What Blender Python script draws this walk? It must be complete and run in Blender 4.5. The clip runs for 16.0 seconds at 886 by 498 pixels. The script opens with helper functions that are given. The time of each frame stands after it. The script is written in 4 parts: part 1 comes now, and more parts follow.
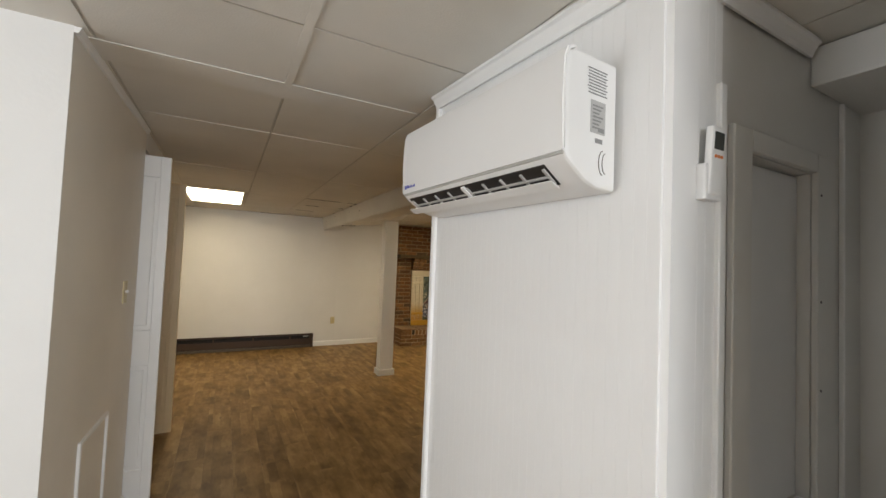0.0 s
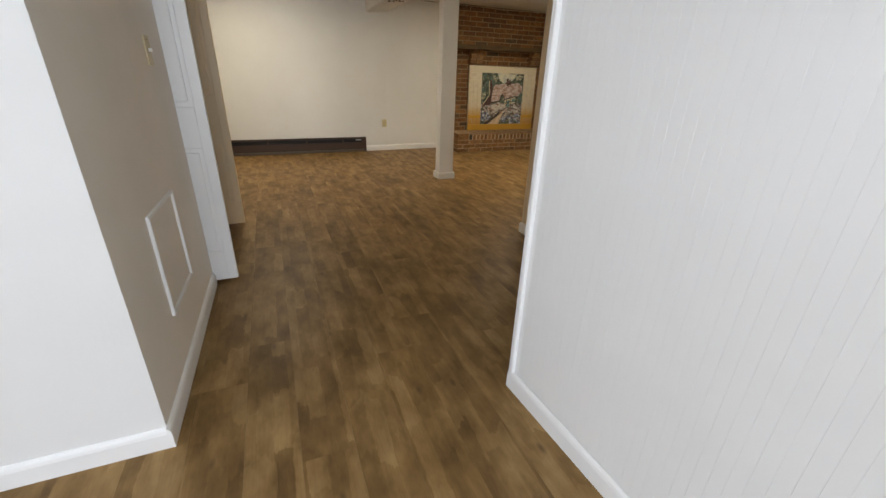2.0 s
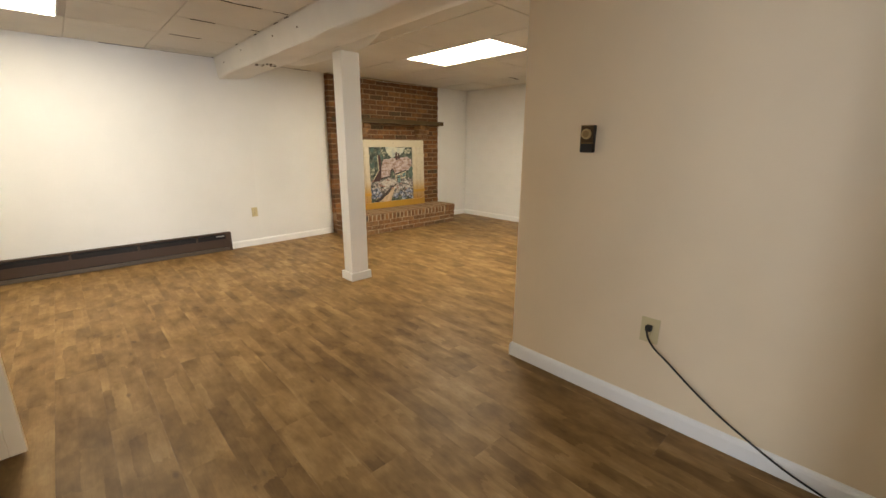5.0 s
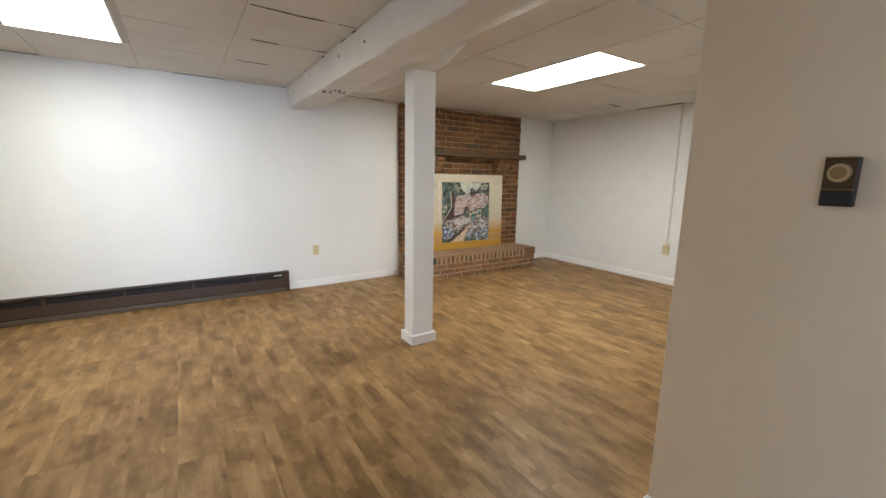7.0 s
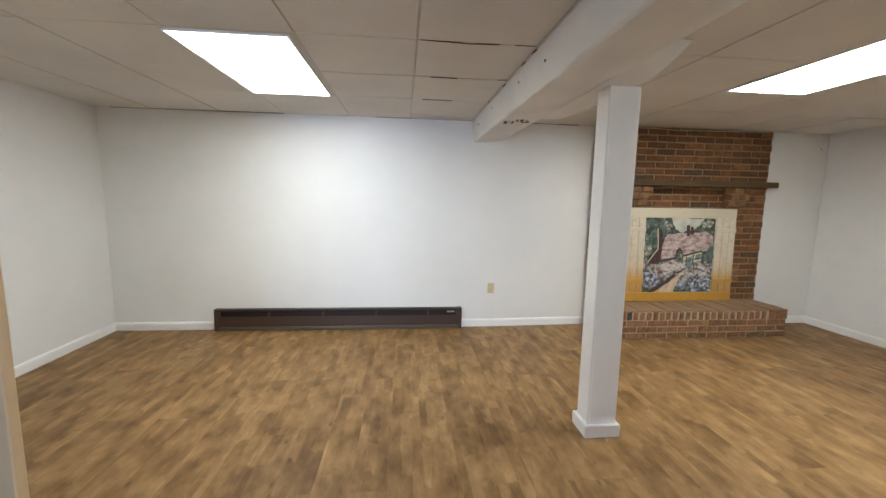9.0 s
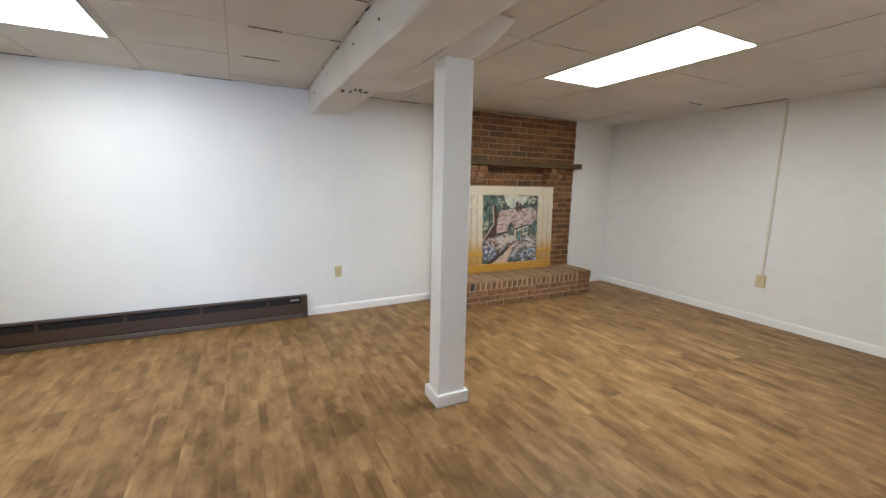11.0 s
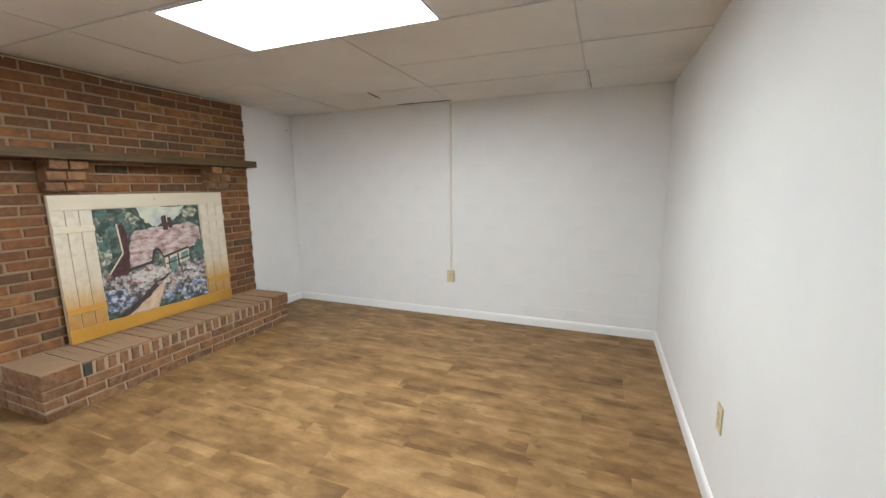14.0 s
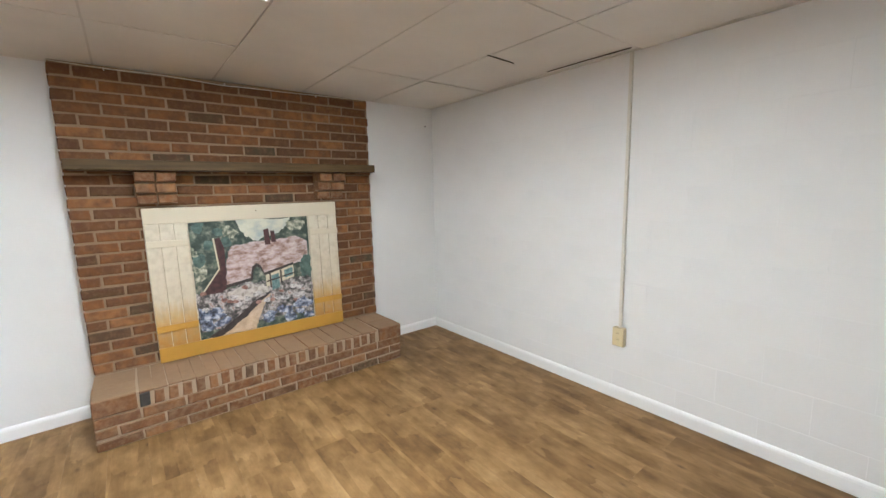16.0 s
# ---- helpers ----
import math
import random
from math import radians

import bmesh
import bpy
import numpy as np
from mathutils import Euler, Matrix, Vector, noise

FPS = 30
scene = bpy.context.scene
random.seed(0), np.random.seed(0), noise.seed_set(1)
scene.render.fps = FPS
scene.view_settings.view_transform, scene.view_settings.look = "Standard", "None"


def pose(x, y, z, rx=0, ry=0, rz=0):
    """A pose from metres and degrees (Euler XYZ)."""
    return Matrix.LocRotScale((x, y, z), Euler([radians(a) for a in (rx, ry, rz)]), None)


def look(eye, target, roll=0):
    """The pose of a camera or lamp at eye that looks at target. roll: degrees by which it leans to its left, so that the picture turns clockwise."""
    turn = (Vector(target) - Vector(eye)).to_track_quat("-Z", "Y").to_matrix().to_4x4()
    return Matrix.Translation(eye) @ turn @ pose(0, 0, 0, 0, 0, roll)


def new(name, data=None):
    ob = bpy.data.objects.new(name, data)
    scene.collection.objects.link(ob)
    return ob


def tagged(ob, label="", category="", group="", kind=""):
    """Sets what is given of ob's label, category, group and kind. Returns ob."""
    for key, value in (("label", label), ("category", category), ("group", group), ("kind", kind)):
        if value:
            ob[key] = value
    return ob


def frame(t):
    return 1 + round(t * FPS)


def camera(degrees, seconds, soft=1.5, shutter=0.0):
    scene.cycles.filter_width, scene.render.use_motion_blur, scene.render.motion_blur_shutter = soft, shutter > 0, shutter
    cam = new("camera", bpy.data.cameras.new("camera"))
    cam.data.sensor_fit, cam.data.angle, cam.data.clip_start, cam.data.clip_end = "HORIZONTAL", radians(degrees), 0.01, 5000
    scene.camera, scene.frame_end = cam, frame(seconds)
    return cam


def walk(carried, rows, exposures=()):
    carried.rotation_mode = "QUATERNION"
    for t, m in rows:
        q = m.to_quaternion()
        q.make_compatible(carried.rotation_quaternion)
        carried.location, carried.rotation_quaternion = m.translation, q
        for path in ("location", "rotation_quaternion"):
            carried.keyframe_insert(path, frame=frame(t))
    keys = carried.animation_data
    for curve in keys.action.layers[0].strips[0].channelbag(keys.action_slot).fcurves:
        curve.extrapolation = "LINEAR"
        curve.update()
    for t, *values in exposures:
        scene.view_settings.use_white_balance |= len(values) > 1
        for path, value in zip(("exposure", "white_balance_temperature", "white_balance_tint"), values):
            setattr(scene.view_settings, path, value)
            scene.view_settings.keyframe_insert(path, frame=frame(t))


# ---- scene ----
cam = camera(95.6, 16.0)
PATH = [
    (0, (0.155, 0.003, 1.47), (1.103, 1.762, 1.549), 2.3),
    (0.5, (0.124, 0.088, 1.45), (1.156, 1.801, 1.484), 2.5),
    (1, (0.176, 0.217, 1.348), (1.22, 1.899, 1.067), 1.2),
    (1.5, (0.2, 0.321, 1.23), (1.113, 1.957, 0.531), 0.9),
    (2, (0.142, 0.437, 1.216), (0.854, 2.124, 0.411), 1.9),
    (2.5, (0.106, 0.683, 1.226), (0.798, 2.437, 0.561), 1.4),
    (3, (0.144, 0.926, 1.216), (0.854, 2.702, 0.632), 0.6),
    (3.5, (0.172, 1.144, 1.218), (0.931, 2.908, 0.66), 0.7),
    (4, (0.137, 1.377, 1.221), (1.14, 3.023, 0.688), 0.4),
    (4.2, (0.108, 1.464, 1.231), (1.234, 3.028, 0.697), 0.2),
    (4.7, (0.106, 1.654, 1.242), (1.379, 3.107, 0.728), 0.159),
    (5.25, (0.162, 1.88, 1.26), (1.52, 3.268, 0.779), 0.459),
    (5.8, (0.259, 2.087, 1.275), (1.622, 3.483, 0.833), 0.837),
    (6.3, (0.363, 2.225, 1.28), (1.657, 3.695, 0.873), 1),
    (6.5, (0.388, 2.285, 1.282), (1.63, 3.803, 0.893), 1),
    (7, (0.559, 2.419, 1.276), (1.637, 4.067, 0.931), 1),
    (7.5, (0.729, 2.52, 1.31), (1.544, 4.32, 0.998), 1.6),
    (8, (0.796, 2.675, 1.345), (1.377, 4.568, 1.06), 1.7),
    (8.2, (0.818, 2.718, 1.386), (1.322, 4.636, 1.126), 1.2),
    (8.7, (0.864, 2.81, 1.409), (1.174, 4.77, 1.16), 1.076),
    (9.25, (0.908, 2.882, 1.403), (1.029, 4.861, 1.139), 1.087),
    (9.8, (0.94, 2.927, 1.382), (1.022, 4.904, 1.093), 1.161),
    (10.3, (0.954, 2.948, 1.364), (1.236, 4.905, 1.06), 1.2),
    (10.5, (0.962, 2.964, 1.362), (1.404, 4.889, 1.05), 1.2),
    (11, (0.965, 2.972, 1.341), (1.858, 4.733, 1.025), 1.2),
    (11.5, (1.016, 3.058, 1.334), (2.294, 4.565, 1.024), 1),
    (12, (1.105, 3.22, 1.348), (2.67, 4.427, 1.043), 0.6),
    (12.5, (1.146, 3.408, 1.351), (2.915, 4.29, 1.046), 0.2),
    (13, (1.212, 3.586, 1.376), (3.071, 4.255, 1.071), -0.8),
    (13.5, (1.481, 3.593, 1.369), (3.338, 4.273, 1.069), -0.6),
    (14, (1.785, 3.609, 1.385), (3.619, 4.342, 1.072), -0.4),
    (14.5, (2.119, 3.662, 1.404), (3.912, 4.486, 1.078), -0.8),
    (15, (2.459, 3.696, 1.362), (4.147, 4.72, 1.046), -0.4),
    (15.5, (2.856, 3.703, 1.378), (4.318, 5.033, 1.071), -0.5),
    (16, (3.214, 3.794, 1.412), (4.434, 5.352, 1.122), -1.3),
]
EXPOSURES = [(0, -0.73, 7600, 10), (0.8, -0.70, 7250, 10), (1.6, -0.64, 6900, 10), (2.4, -0.50, 6900, 10), (3.5, -0.18, 7400, 10), (4.2, 0.06, 7300, 10), (6.3, 0.27, 5800, 10), (8.2, 0.21, 5420, 10), (10.5, 0.18, 5330, 10), (12.5, 0.31, 5200, 10), (16, 0.64, 5100, 10)]
walk(cam, [(t, look(eye, target, roll)) for t, eye, target, roll in PATH], EXPOSURES)

# ---- world and light ----
world = bpy.data.worlds.new("sky")
scene.world = world
world.use_nodes = True
wn, wl = world.node_tree.nodes, world.node_tree.links
sky = wn.new("ShaderNodeTexSky")
sky.sky_type, sky.sun_disc = "NISHITA", False
sky.sun_elevation, sky.sun_rotation = radians(45), radians(0)
wn["Background"].inputs[1].default_value = 0.1
wl.new(sky.outputs[0], wn["Background"].inputs[0])
sun = new("sun", bpy.data.lights.new("sun", "SUN"))
sun.data.energy, sun.data.angle, sun.data.color = 2.0, radians(0.5), (1, 0.95, 0.88)
sun.matrix_world = look((0, 8, 8), (0, 0, 0))
def window_light(w, h, watts, eye, target):
    lamp = new("window_daylight", bpy.data.lights.new("window_daylight", "AREA"))
    lamp.data.shape, lamp.data.size, lamp.data.size_y = "RECTANGLE", w, h
    lamp.data.energy, lamp.data.color = watts, (0.75, 0.845, 1.0)
    lamp.matrix_world = look(eye, target)


window_light(2.2, 1.3, 205.0, (0.00, -3.23, 1.33), (0.00, 0, 1.2))
window_light(0.9, 1.3, 58.0, (-2.63, 0.85, 1.33), (0, 0.85, 1.2))
LAMP_COLOUR = (1.0, 0.905, 0.725, 1)



# ---- materials ----
def node_material(name):
    m = bpy.data.materials.new(name)
    m.use_nodes = True
    n, l = m.node_tree.nodes, m.node_tree.links
    return m, n, l, n["Principled BSDF"]


def mixed(n, l, fac, a, b, mode="MIX"):
    x = n.new("ShaderNodeMix")
    x.data_type, x.blend_type = "RGBA", mode
    for sock, v in ((x.inputs[0], fac), (x.inputs[6], a), (x.inputs[7], b)):
        if isinstance(v, (tuple, float, int)):
            sock.default_value = v
        else:
            l.new(v, sock)
    return x.outputs[2]


def noise_node(n, l, coord, scale, detail=3.0, rough=0.55, stretch=None):
    t = n.new("ShaderNodeTexNoise")
    t.inputs["Scale"].default_value, t.inputs["Detail"].default_value, t.inputs["Roughness"].default_value = scale, detail, rough
    if stretch:
        mp = n.new("ShaderNodeMapping")
        mp.inputs["Scale"].default_value = stretch
        l.new(coord, mp.inputs[0])
        coord = mp.outputs[0]
    l.new(coord, t.inputs["Vector"])
    return t.outputs[0]


def ramp(n, l, fac, stops):
    r = n.new("ShaderNodeValToRGB")
    e = r.color_ramp.elements
    e[0].position, e[0].color = stops[0]
    e[1].position, e[1].color = stops[-1]
    for p, c in stops[1:-1]:
        e.new(p).color = c
    l.new(fac, r.inputs[0])
    return r.outputs[0]


def bumped(n, l, bsdf, height, strength, distance):
    b = n.new("ShaderNodeBump")
    b.inputs["Strength"].default_value, b.inputs["Distance"].default_value = strength, distance
    l.new(height, b.inputs["Height"])
    l.new(b.outputs[0], bsdf.inputs["Normal"])


def grey(v):
    return (v, v, v, 1)


def painted(name, colour, rough=0.5, grain=60.0, bump=0.15, soil=0.06):
    """Paint with faint roller relief and wide, weak soiling."""
    m, n, l, b = node_material(name)
    co = n.new("ShaderNodeTexCoord").outputs["Object"]
    wide = noise_node(n, l, co, 1.3, 4)
    dark = tuple(c * (1 - soil * 2.2) for c in colour[:3]) + (1,)
    l.new(mixed(n, l, ramp(n, l, wide, [(0.35, grey(0)), (0.75, grey(1))]), colour, dark), b.inputs["Base Color"])
    b.inputs["Roughness"].default_value = rough
    bumped(n, l, b, noise_node(n, l, co, grain, 4), bump, 0.004)
    return m


def plain(name, colour, rough=0.5, metal=0.0, spread=0.12, scale=25.0):
    m, n, l, b = node_material(name)
    co = n.new("ShaderNodeTexCoord").outputs["Object"]
    f = noise_node(n, l, co, scale, 3)
    dark = tuple(c * (1 - spread) for c in colour[:3]) + (1,)
    l.new(mixed(n, l, f, colour, dark), b.inputs["Base Color"])
    b.inputs["Roughness"].default_value, b.inputs["Metallic"].default_value = rough, metal
    return m


def floor_material():
    m, n, l, b = node_material("vinyl_plank")
    co = n.new("ShaderNodeTexCoord").outputs["Object"]
    info = n.new("ShaderNodeObjectInfo")
    shift = n.new("ShaderNodeVectorMath")
    shift.operation = "MULTIPLY_ADD"
    l.new(info.outputs["Random"], shift.inputs[0])
    shift.inputs[1].default_value = (37.0, 53.0, 11.0)
    l.new(co, shift.inputs[2])
    p = shift.outputs[0]
    # broad tone drifting along the board, long blotches, streaks and knots
    blot = noise_node(n, l, p, 1.0, 4, 0.60, (7.0, 3.6, 1))
    streak = noise_node(n, l, p, 1.0, 4, 0.60, (14.0, 5.4, 1))
    fine = noise_node(n, l, p, 1.0, 3, 0.6, (220.0, 9.0, 1))
    sep = n.new("ShaderNodeSeparateXYZ")
    l.new(p, sep.inputs[0])

    def calc(op, u, v, w=None):
        q = n.new("ShaderNodeMath")
        q.operation = op
        for sock, val in zip(q.inputs, (u, v, w)):
            if val is None:
                continue
            if isinstance(val, (int, float)):
                sock.default_value = val
            else:
                l.new(val, sock)
        return q.outputs[0]

    cx = calc("FLOOR", calc("MULTIPLY_ADD", streak, 0.7, calc("DIVIDE", sep.outputs[0], 0.0603)), 0)
    w1 = n.new("ShaderNodeTexWhiteNoise")
    w1.noise_dimensions = "1D"
    l.new(cx, w1.inputs["W"])
    cy = calc("FLOOR", calc("ADD", calc("MULTIPLY_ADD", w1.outputs["Value"], 7.0, calc("DIVIDE", sep.outputs[1], 0.27)), calc("MULTIPLY", streak, 1.1)), 0)
    cell = n.new("ShaderNodeCombineXYZ")
    l.new(cx, cell.inputs[0])
    l.new(cy, cell.inputs[1])
    w2 = n.new("ShaderNodeTexWhiteNoise")
    w2.noise_dimensions = "2D"
    l.new(cell.outputs[0], w2.inputs["Vector"])
    lean = calc("ADD", calc("MULTIPLY_ADD", w2.outputs["Value"], 0.16, 0.095), calc("MULTIPLY", blot, 0.65))
    a = ramp(n, l, lean, [(0.32, (0.134, 0.076, 0.029, 1)), (0.44, (0.204, 0.120, 0.046, 1)), (0.54, (0.266, 0.161, 0.065, 1)), (0.68, (0.358, 0.232, 0.100, 1))])
    s = ramp(n, l, streak, [(0.30, (0.76, 0.74, 0.71, 1)), (0.43, (0.91, 0.90, 0.88, 1)), (0.56, (1.02, 1.02, 1.02, 1)), (0.70, (1.18, 1.17, 1.15, 1))])
    c = mixed(n, l, 1.0, a, s, "MULTIPLY")
    c = mixed(n, l, 0.18, c, ramp(n, l, fine, [(0.3, grey(0.55)), (0.7, grey(1.25))]), "MULTIPLY")
    tone = ramp(n, l, info.outputs["Random"], [(0.0, (0.93, 0.925, 0.92, 1)), (0.5, (1, 1, 1, 1)), (1.0, (1.05, 1.05, 1.04, 1))])
    c = mixed(n, l, 1.0, c, tone, "MULTIPLY")
    knots = n.new("ShaderNodeTexVoronoi")
    knots.inputs["Scale"].default_value = 1.0
    mp = n.new("ShaderNodeMapping")
    mp.inputs["Scale"].default_value = (8.0, 3.4, 1)
    l.new(p, mp.inputs[0])
    l.new(mp.outputs[0], knots.inputs["Vector"])
    k = ramp(n, l, knots.outputs["Distance"], [(0.03, grey(0.55)), (0.11, grey(0))])
    c = mixed(n, l, k, c, (0.06, 0.035, 0.02, 1))
    l.new(c, b.inputs["Base Color"])
    l.new(ramp(n, l, streak, [(0.3, grey(0.52)), (0.7, grey(0.40))]), b.inputs["Roughness"])
    b.inputs["Specular IOR Level"].default_value = 0.16
    bumped(n, l, b, fine, 0.12, 0.001)
    return m


def brick_material(name, pale):
    m, n, l, b = node_material(name)
    info = n.new("ShaderNodeObjectInfo")
    co = n.new("ShaderNodeTexCoord").outputs["Object"]
    shift = n.new("ShaderNodeVectorMath")
    shift.operation = "MULTIPLY_ADD"
    l.new(info.outputs["Random"], shift.inputs[0])
    shift.inputs[1].default_value = (31.0, 17.0, 23.0)
    l.new(co, shift.inputs[2])
    p = shift.outputs[0]
    tone = ramp(n, l, info.outputs["Random"], [(0.0, (0.058, 0.046, 0.024, 1)), (0.05, (0.070, 0.048, 0.022, 1)), (0.08, (0.110, 0.046, 0.014, 1)), (0.45, (0.162, 0.065, 0.017, 1)), (0.75, (0.228, 0.094, 0.024, 1)), (1.0, (0.300, 0.142, 0.046, 1))])
    c = mixed(n, l, ramp(n, l, noise_node(n, l, p, 14, 4), [(0.38, grey(0)), (0.66, grey(0.75))]), tone, (0.095, 0.040, 0.018, 1))
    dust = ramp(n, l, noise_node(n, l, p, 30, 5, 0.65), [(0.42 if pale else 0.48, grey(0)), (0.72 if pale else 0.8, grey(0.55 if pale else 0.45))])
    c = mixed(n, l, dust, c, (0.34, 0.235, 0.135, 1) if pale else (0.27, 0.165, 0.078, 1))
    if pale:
        # faces that look up are mixed towards a paler tan
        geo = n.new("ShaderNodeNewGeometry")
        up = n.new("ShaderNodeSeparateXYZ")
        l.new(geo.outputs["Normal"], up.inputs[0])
        top_tone = ramp(n, l, up.outputs[2], [(0.3, grey(0.10)), (0.9, grey(0.80))])
        c = mixed(n, l, top_tone, c, (0.300, 0.200, 0.112, 1))
    l.new(c, b.inputs["Base Color"])
    b.inputs["Roughness"].default_value = 0.85
    bumped(n, l, b, noise_node(n, l, p, 90, 5, 0.7), 0.5, 0.003)
    return m


def graded_paint():
    """Cream brushed paint that turns to ochre glaze towards the bottom of the board."""
    m, n, l, b = node_material("cream_to_ochre_paint")
    co = n.new("ShaderNodeTexCoord").outputs["Object"]
    sep = n.new("ShaderNodeSeparateXYZ")
    l.new(co, sep.inputs[0])
    brush = noise_node(n, l, co, 1.0, 4, 0.6, (60, 60, 9))
    add = n.new("ShaderNodeMath")
    add.operation = "MULTIPLY_ADD"
    l.new(brush, add.inputs[0])
    add.inputs[1].default_value = 0.16
    l.new(sep.outputs[2], add.inputs[2])
    c = ramp(n, l, add.outputs[0], [(0.20, (0.42, 0.22, 0.045, 1)), (0.36, (0.50, 0.33, 0.13, 1)), (0.50, (0.60, 0.53, 0.40, 1)), (0.95, (0.66, 0.60, 0.47, 1))])
    c = mixed(n, l, ramp(n, l, noise_node(n, l, co, 22, 4), [(0.45, grey(0)), (0.8, grey(0.5))]), c, (0.36, 0.30, 0.20, 1))
    l.new(c, b.inputs["Base Color"])
    b.inputs["Roughness"].default_value = 0.45
    bumped(n, l, b, brush, 0.2, 0.002)
    return m


def dabbed(name, stops, scale=40.0, rough=0.45, stretch=None):
    """Dabs of oil paint in several tones."""
    m, n, l, b = node_material(name)
    co = n.new("ShaderNodeTexCoord").outputs["Object"]
    f = noise_node(n, l, co, scale, 4, 0.65, stretch)
    l.new(ramp(n, l, f, stops), b.inputs["Base Color"])
    b.inputs["Roughness"].default_value = rough
    bumped(n, l, b, f, 0.25, 0.002)
    return m


def emitter(name, colour, strength):
    m, n, l, b = node_material(name)
    b.inputs["Base Color"].default_value = (0.8, 0.8, 0.8, 1)
    b.inputs["Emission Color"].default_value = colour
    b.inputs["Emission Strength"].default_value = strength
    return m


WHITE = painted("white_wall_paint", (0.79, 0.79, 0.775, 1), 0.5, 60, 0.15, 0.035)
HALL = painted("greige_wall_paint", (0.84, 0.80, 0.73, 1))
# the white board paint greyed down, so the alcove's shade is in the colour
SHADEDWHITE = painted("shaded_white_board_paint", (0.70, 0.69, 0.665, 1), 0.45)
TRIM = painted("white_trim_paint", (0.86, 0.86, 0.85, 1), 0.35, 30, 0.08, 0.03)
PALEMORTAR = painted("pale_hearth_mortar", (0.41, 0.31, 0.21, 1), 0.9, 120, 0.6, 0.12)
BEAM = painted("white_beam_paint", (0.78, 0.77, 0.74, 1), 0.55, 22, 0.35, 0.08)
CEIL = painted("ceiling_board_paint", (0.72, 0.692, 0.635, 1), 0.8, 160, 0.3, 0.07)
CEILBACK = plain("shadow_gap_board", (0.60, 0.57, 0.52, 1), 0.9)
BEIGE = painted("beige_wall_paint", (0.80, 0.665, 0.48, 1), 0.5, 60, 0.12, 0.04)
DOOR = painted("white_door_paint", (0.80, 0.80, 0.79, 1), 0.38, 80, 0.06, 0.03)
# white door paint tinted tan, standing in for warm light on the far door
WARMDOOR = painted("warm_lit_white_door_paint", (0.80, 0.63, 0.40, 1), 0.38, 80, 0.06, 0.05)
FLOOR = floor_material()
SUBFLOOR = plain("brown_underlay", (0.13, 0.080, 0.040, 1), 0.8)
BRICK = brick_material("red_brown_brick", False)
HEARTHBRICK = brick_material("dusty_pale_top_brick", True)
DARKBRICK = plain("dark_fired_brick", (0.055, 0.050, 0.042, 1), 0.85, 0, 0.4)
MORTAR = painted("grey_tan_mortar", (0.32, 0.222, 0.132, 1), 0.9, 120, 0.6, 0.15)
OAK = dabbed("dark_stained_wood", [(0.25, (0.042, 0.024, 0.007, 1)), (0.5, (0.082, 0.050, 0.015, 1)), (0.8, (0.128, 0.082, 0.027, 1))], 1.0, 0.72, (4, 60, 60))
CONDUIT = plain("cream_conduit_paint", (0.72, 0.69, 0.60, 1), 0.45)
HEATER = plain("brown_enamelled_steel", (0.056, 0.031, 0.020, 1), 0.55, 0.0)
HEATSHADE = plain("heater_slot_shade", (0.006, 0.005, 0.005, 1), 0.6)
HEATGREY = plain("worn_heater_lip", (0.115, 0.088, 0.066, 1), 0.45, 0.1, 0.35)
IVORY = plain("ivory_plastic", (0.62, 0.53, 0.31, 1), 0.35, 0, 0.06)
IVORYDARK = plain("outlet_slots", (0.05, 0.04, 0.03, 1), 0.5)
GAP = plain("dark_ceiling_gap", (0.045, 0.036, 0.028, 1), 0.9)
BLACK = plain("black_rubber", (0.012, 0.012, 0.012, 1), 0.5)
PLASTIC = plain("white_plastic", (0.82, 0.82, 0.81, 1), 0.30, 0, 0.02)
GLOSS = plain("glossy_white_panel", (0.85, 0.85, 0.84, 1), 0.08, 0, 0.01)
VENTSHADE = plain("vent_shade_dark", (0.020, 0.018, 0.016, 1), 0.5)
VANE = plain("grey_plastic_vane", (0.50, 0.49, 0.47, 1), 0.4, 0, 0.05)
STICKER = plain("grey_label_paper", (0.48, 0.48, 0.47, 1), 0.6)
INK = plain("grey_label_ink", (0.26, 0.26, 0.26, 1), 0.6)
BLUE = plain("blue_print", (0.05, 0.08, 0.45, 1), 0.5)
SCREEN = plain("grey_lcd", (0.055, 0.06, 0.055, 1), 0.25)
ORANGE = plain("orange_button", (0.75, 0.22, 0.06, 1), 0.4)
BRASS = plain("aged_brass", (0.33, 0.22, 0.09, 1), 0.38, 0.85)
STEEL = plain("dark_steel", (0.12, 0.11, 0.10, 1), 0.4, 0.8)
BROWNPL = plain("dark_brown_thermostat", (0.028, 0.016, 0.008, 1), 0.4)
TAN = plain("tan_dial", (0.58, 0.45, 0.22, 1), 0.35, 0.2)
GRADED = graded_paint()
CREAM = painted("cream_board_paint", (0.66, 0.59, 0.44, 1), 0.45, 40, 0.15, 0.05)
OCHRE = painted("ochre_board_paint", (0.52, 0.285, 0.036, 1), 0.42, 40, 0.2, 0.16)
DIFFUSER_WEST = emitter("lit_diffuser_west", LAMP_COLOUR, 19.5)
DIFFUSER_EAST = emitter("lit_diffuser_east", LAMP_COLOUR, 27.0)
GLASS, gn, gl, gb = node_material("window_glass")
gb.inputs["Transmission Weight"].default_value, gb.inputs["Roughness"].default_value, gb.inputs["IOR"].default_value = 1.0, 0.0, 1.01


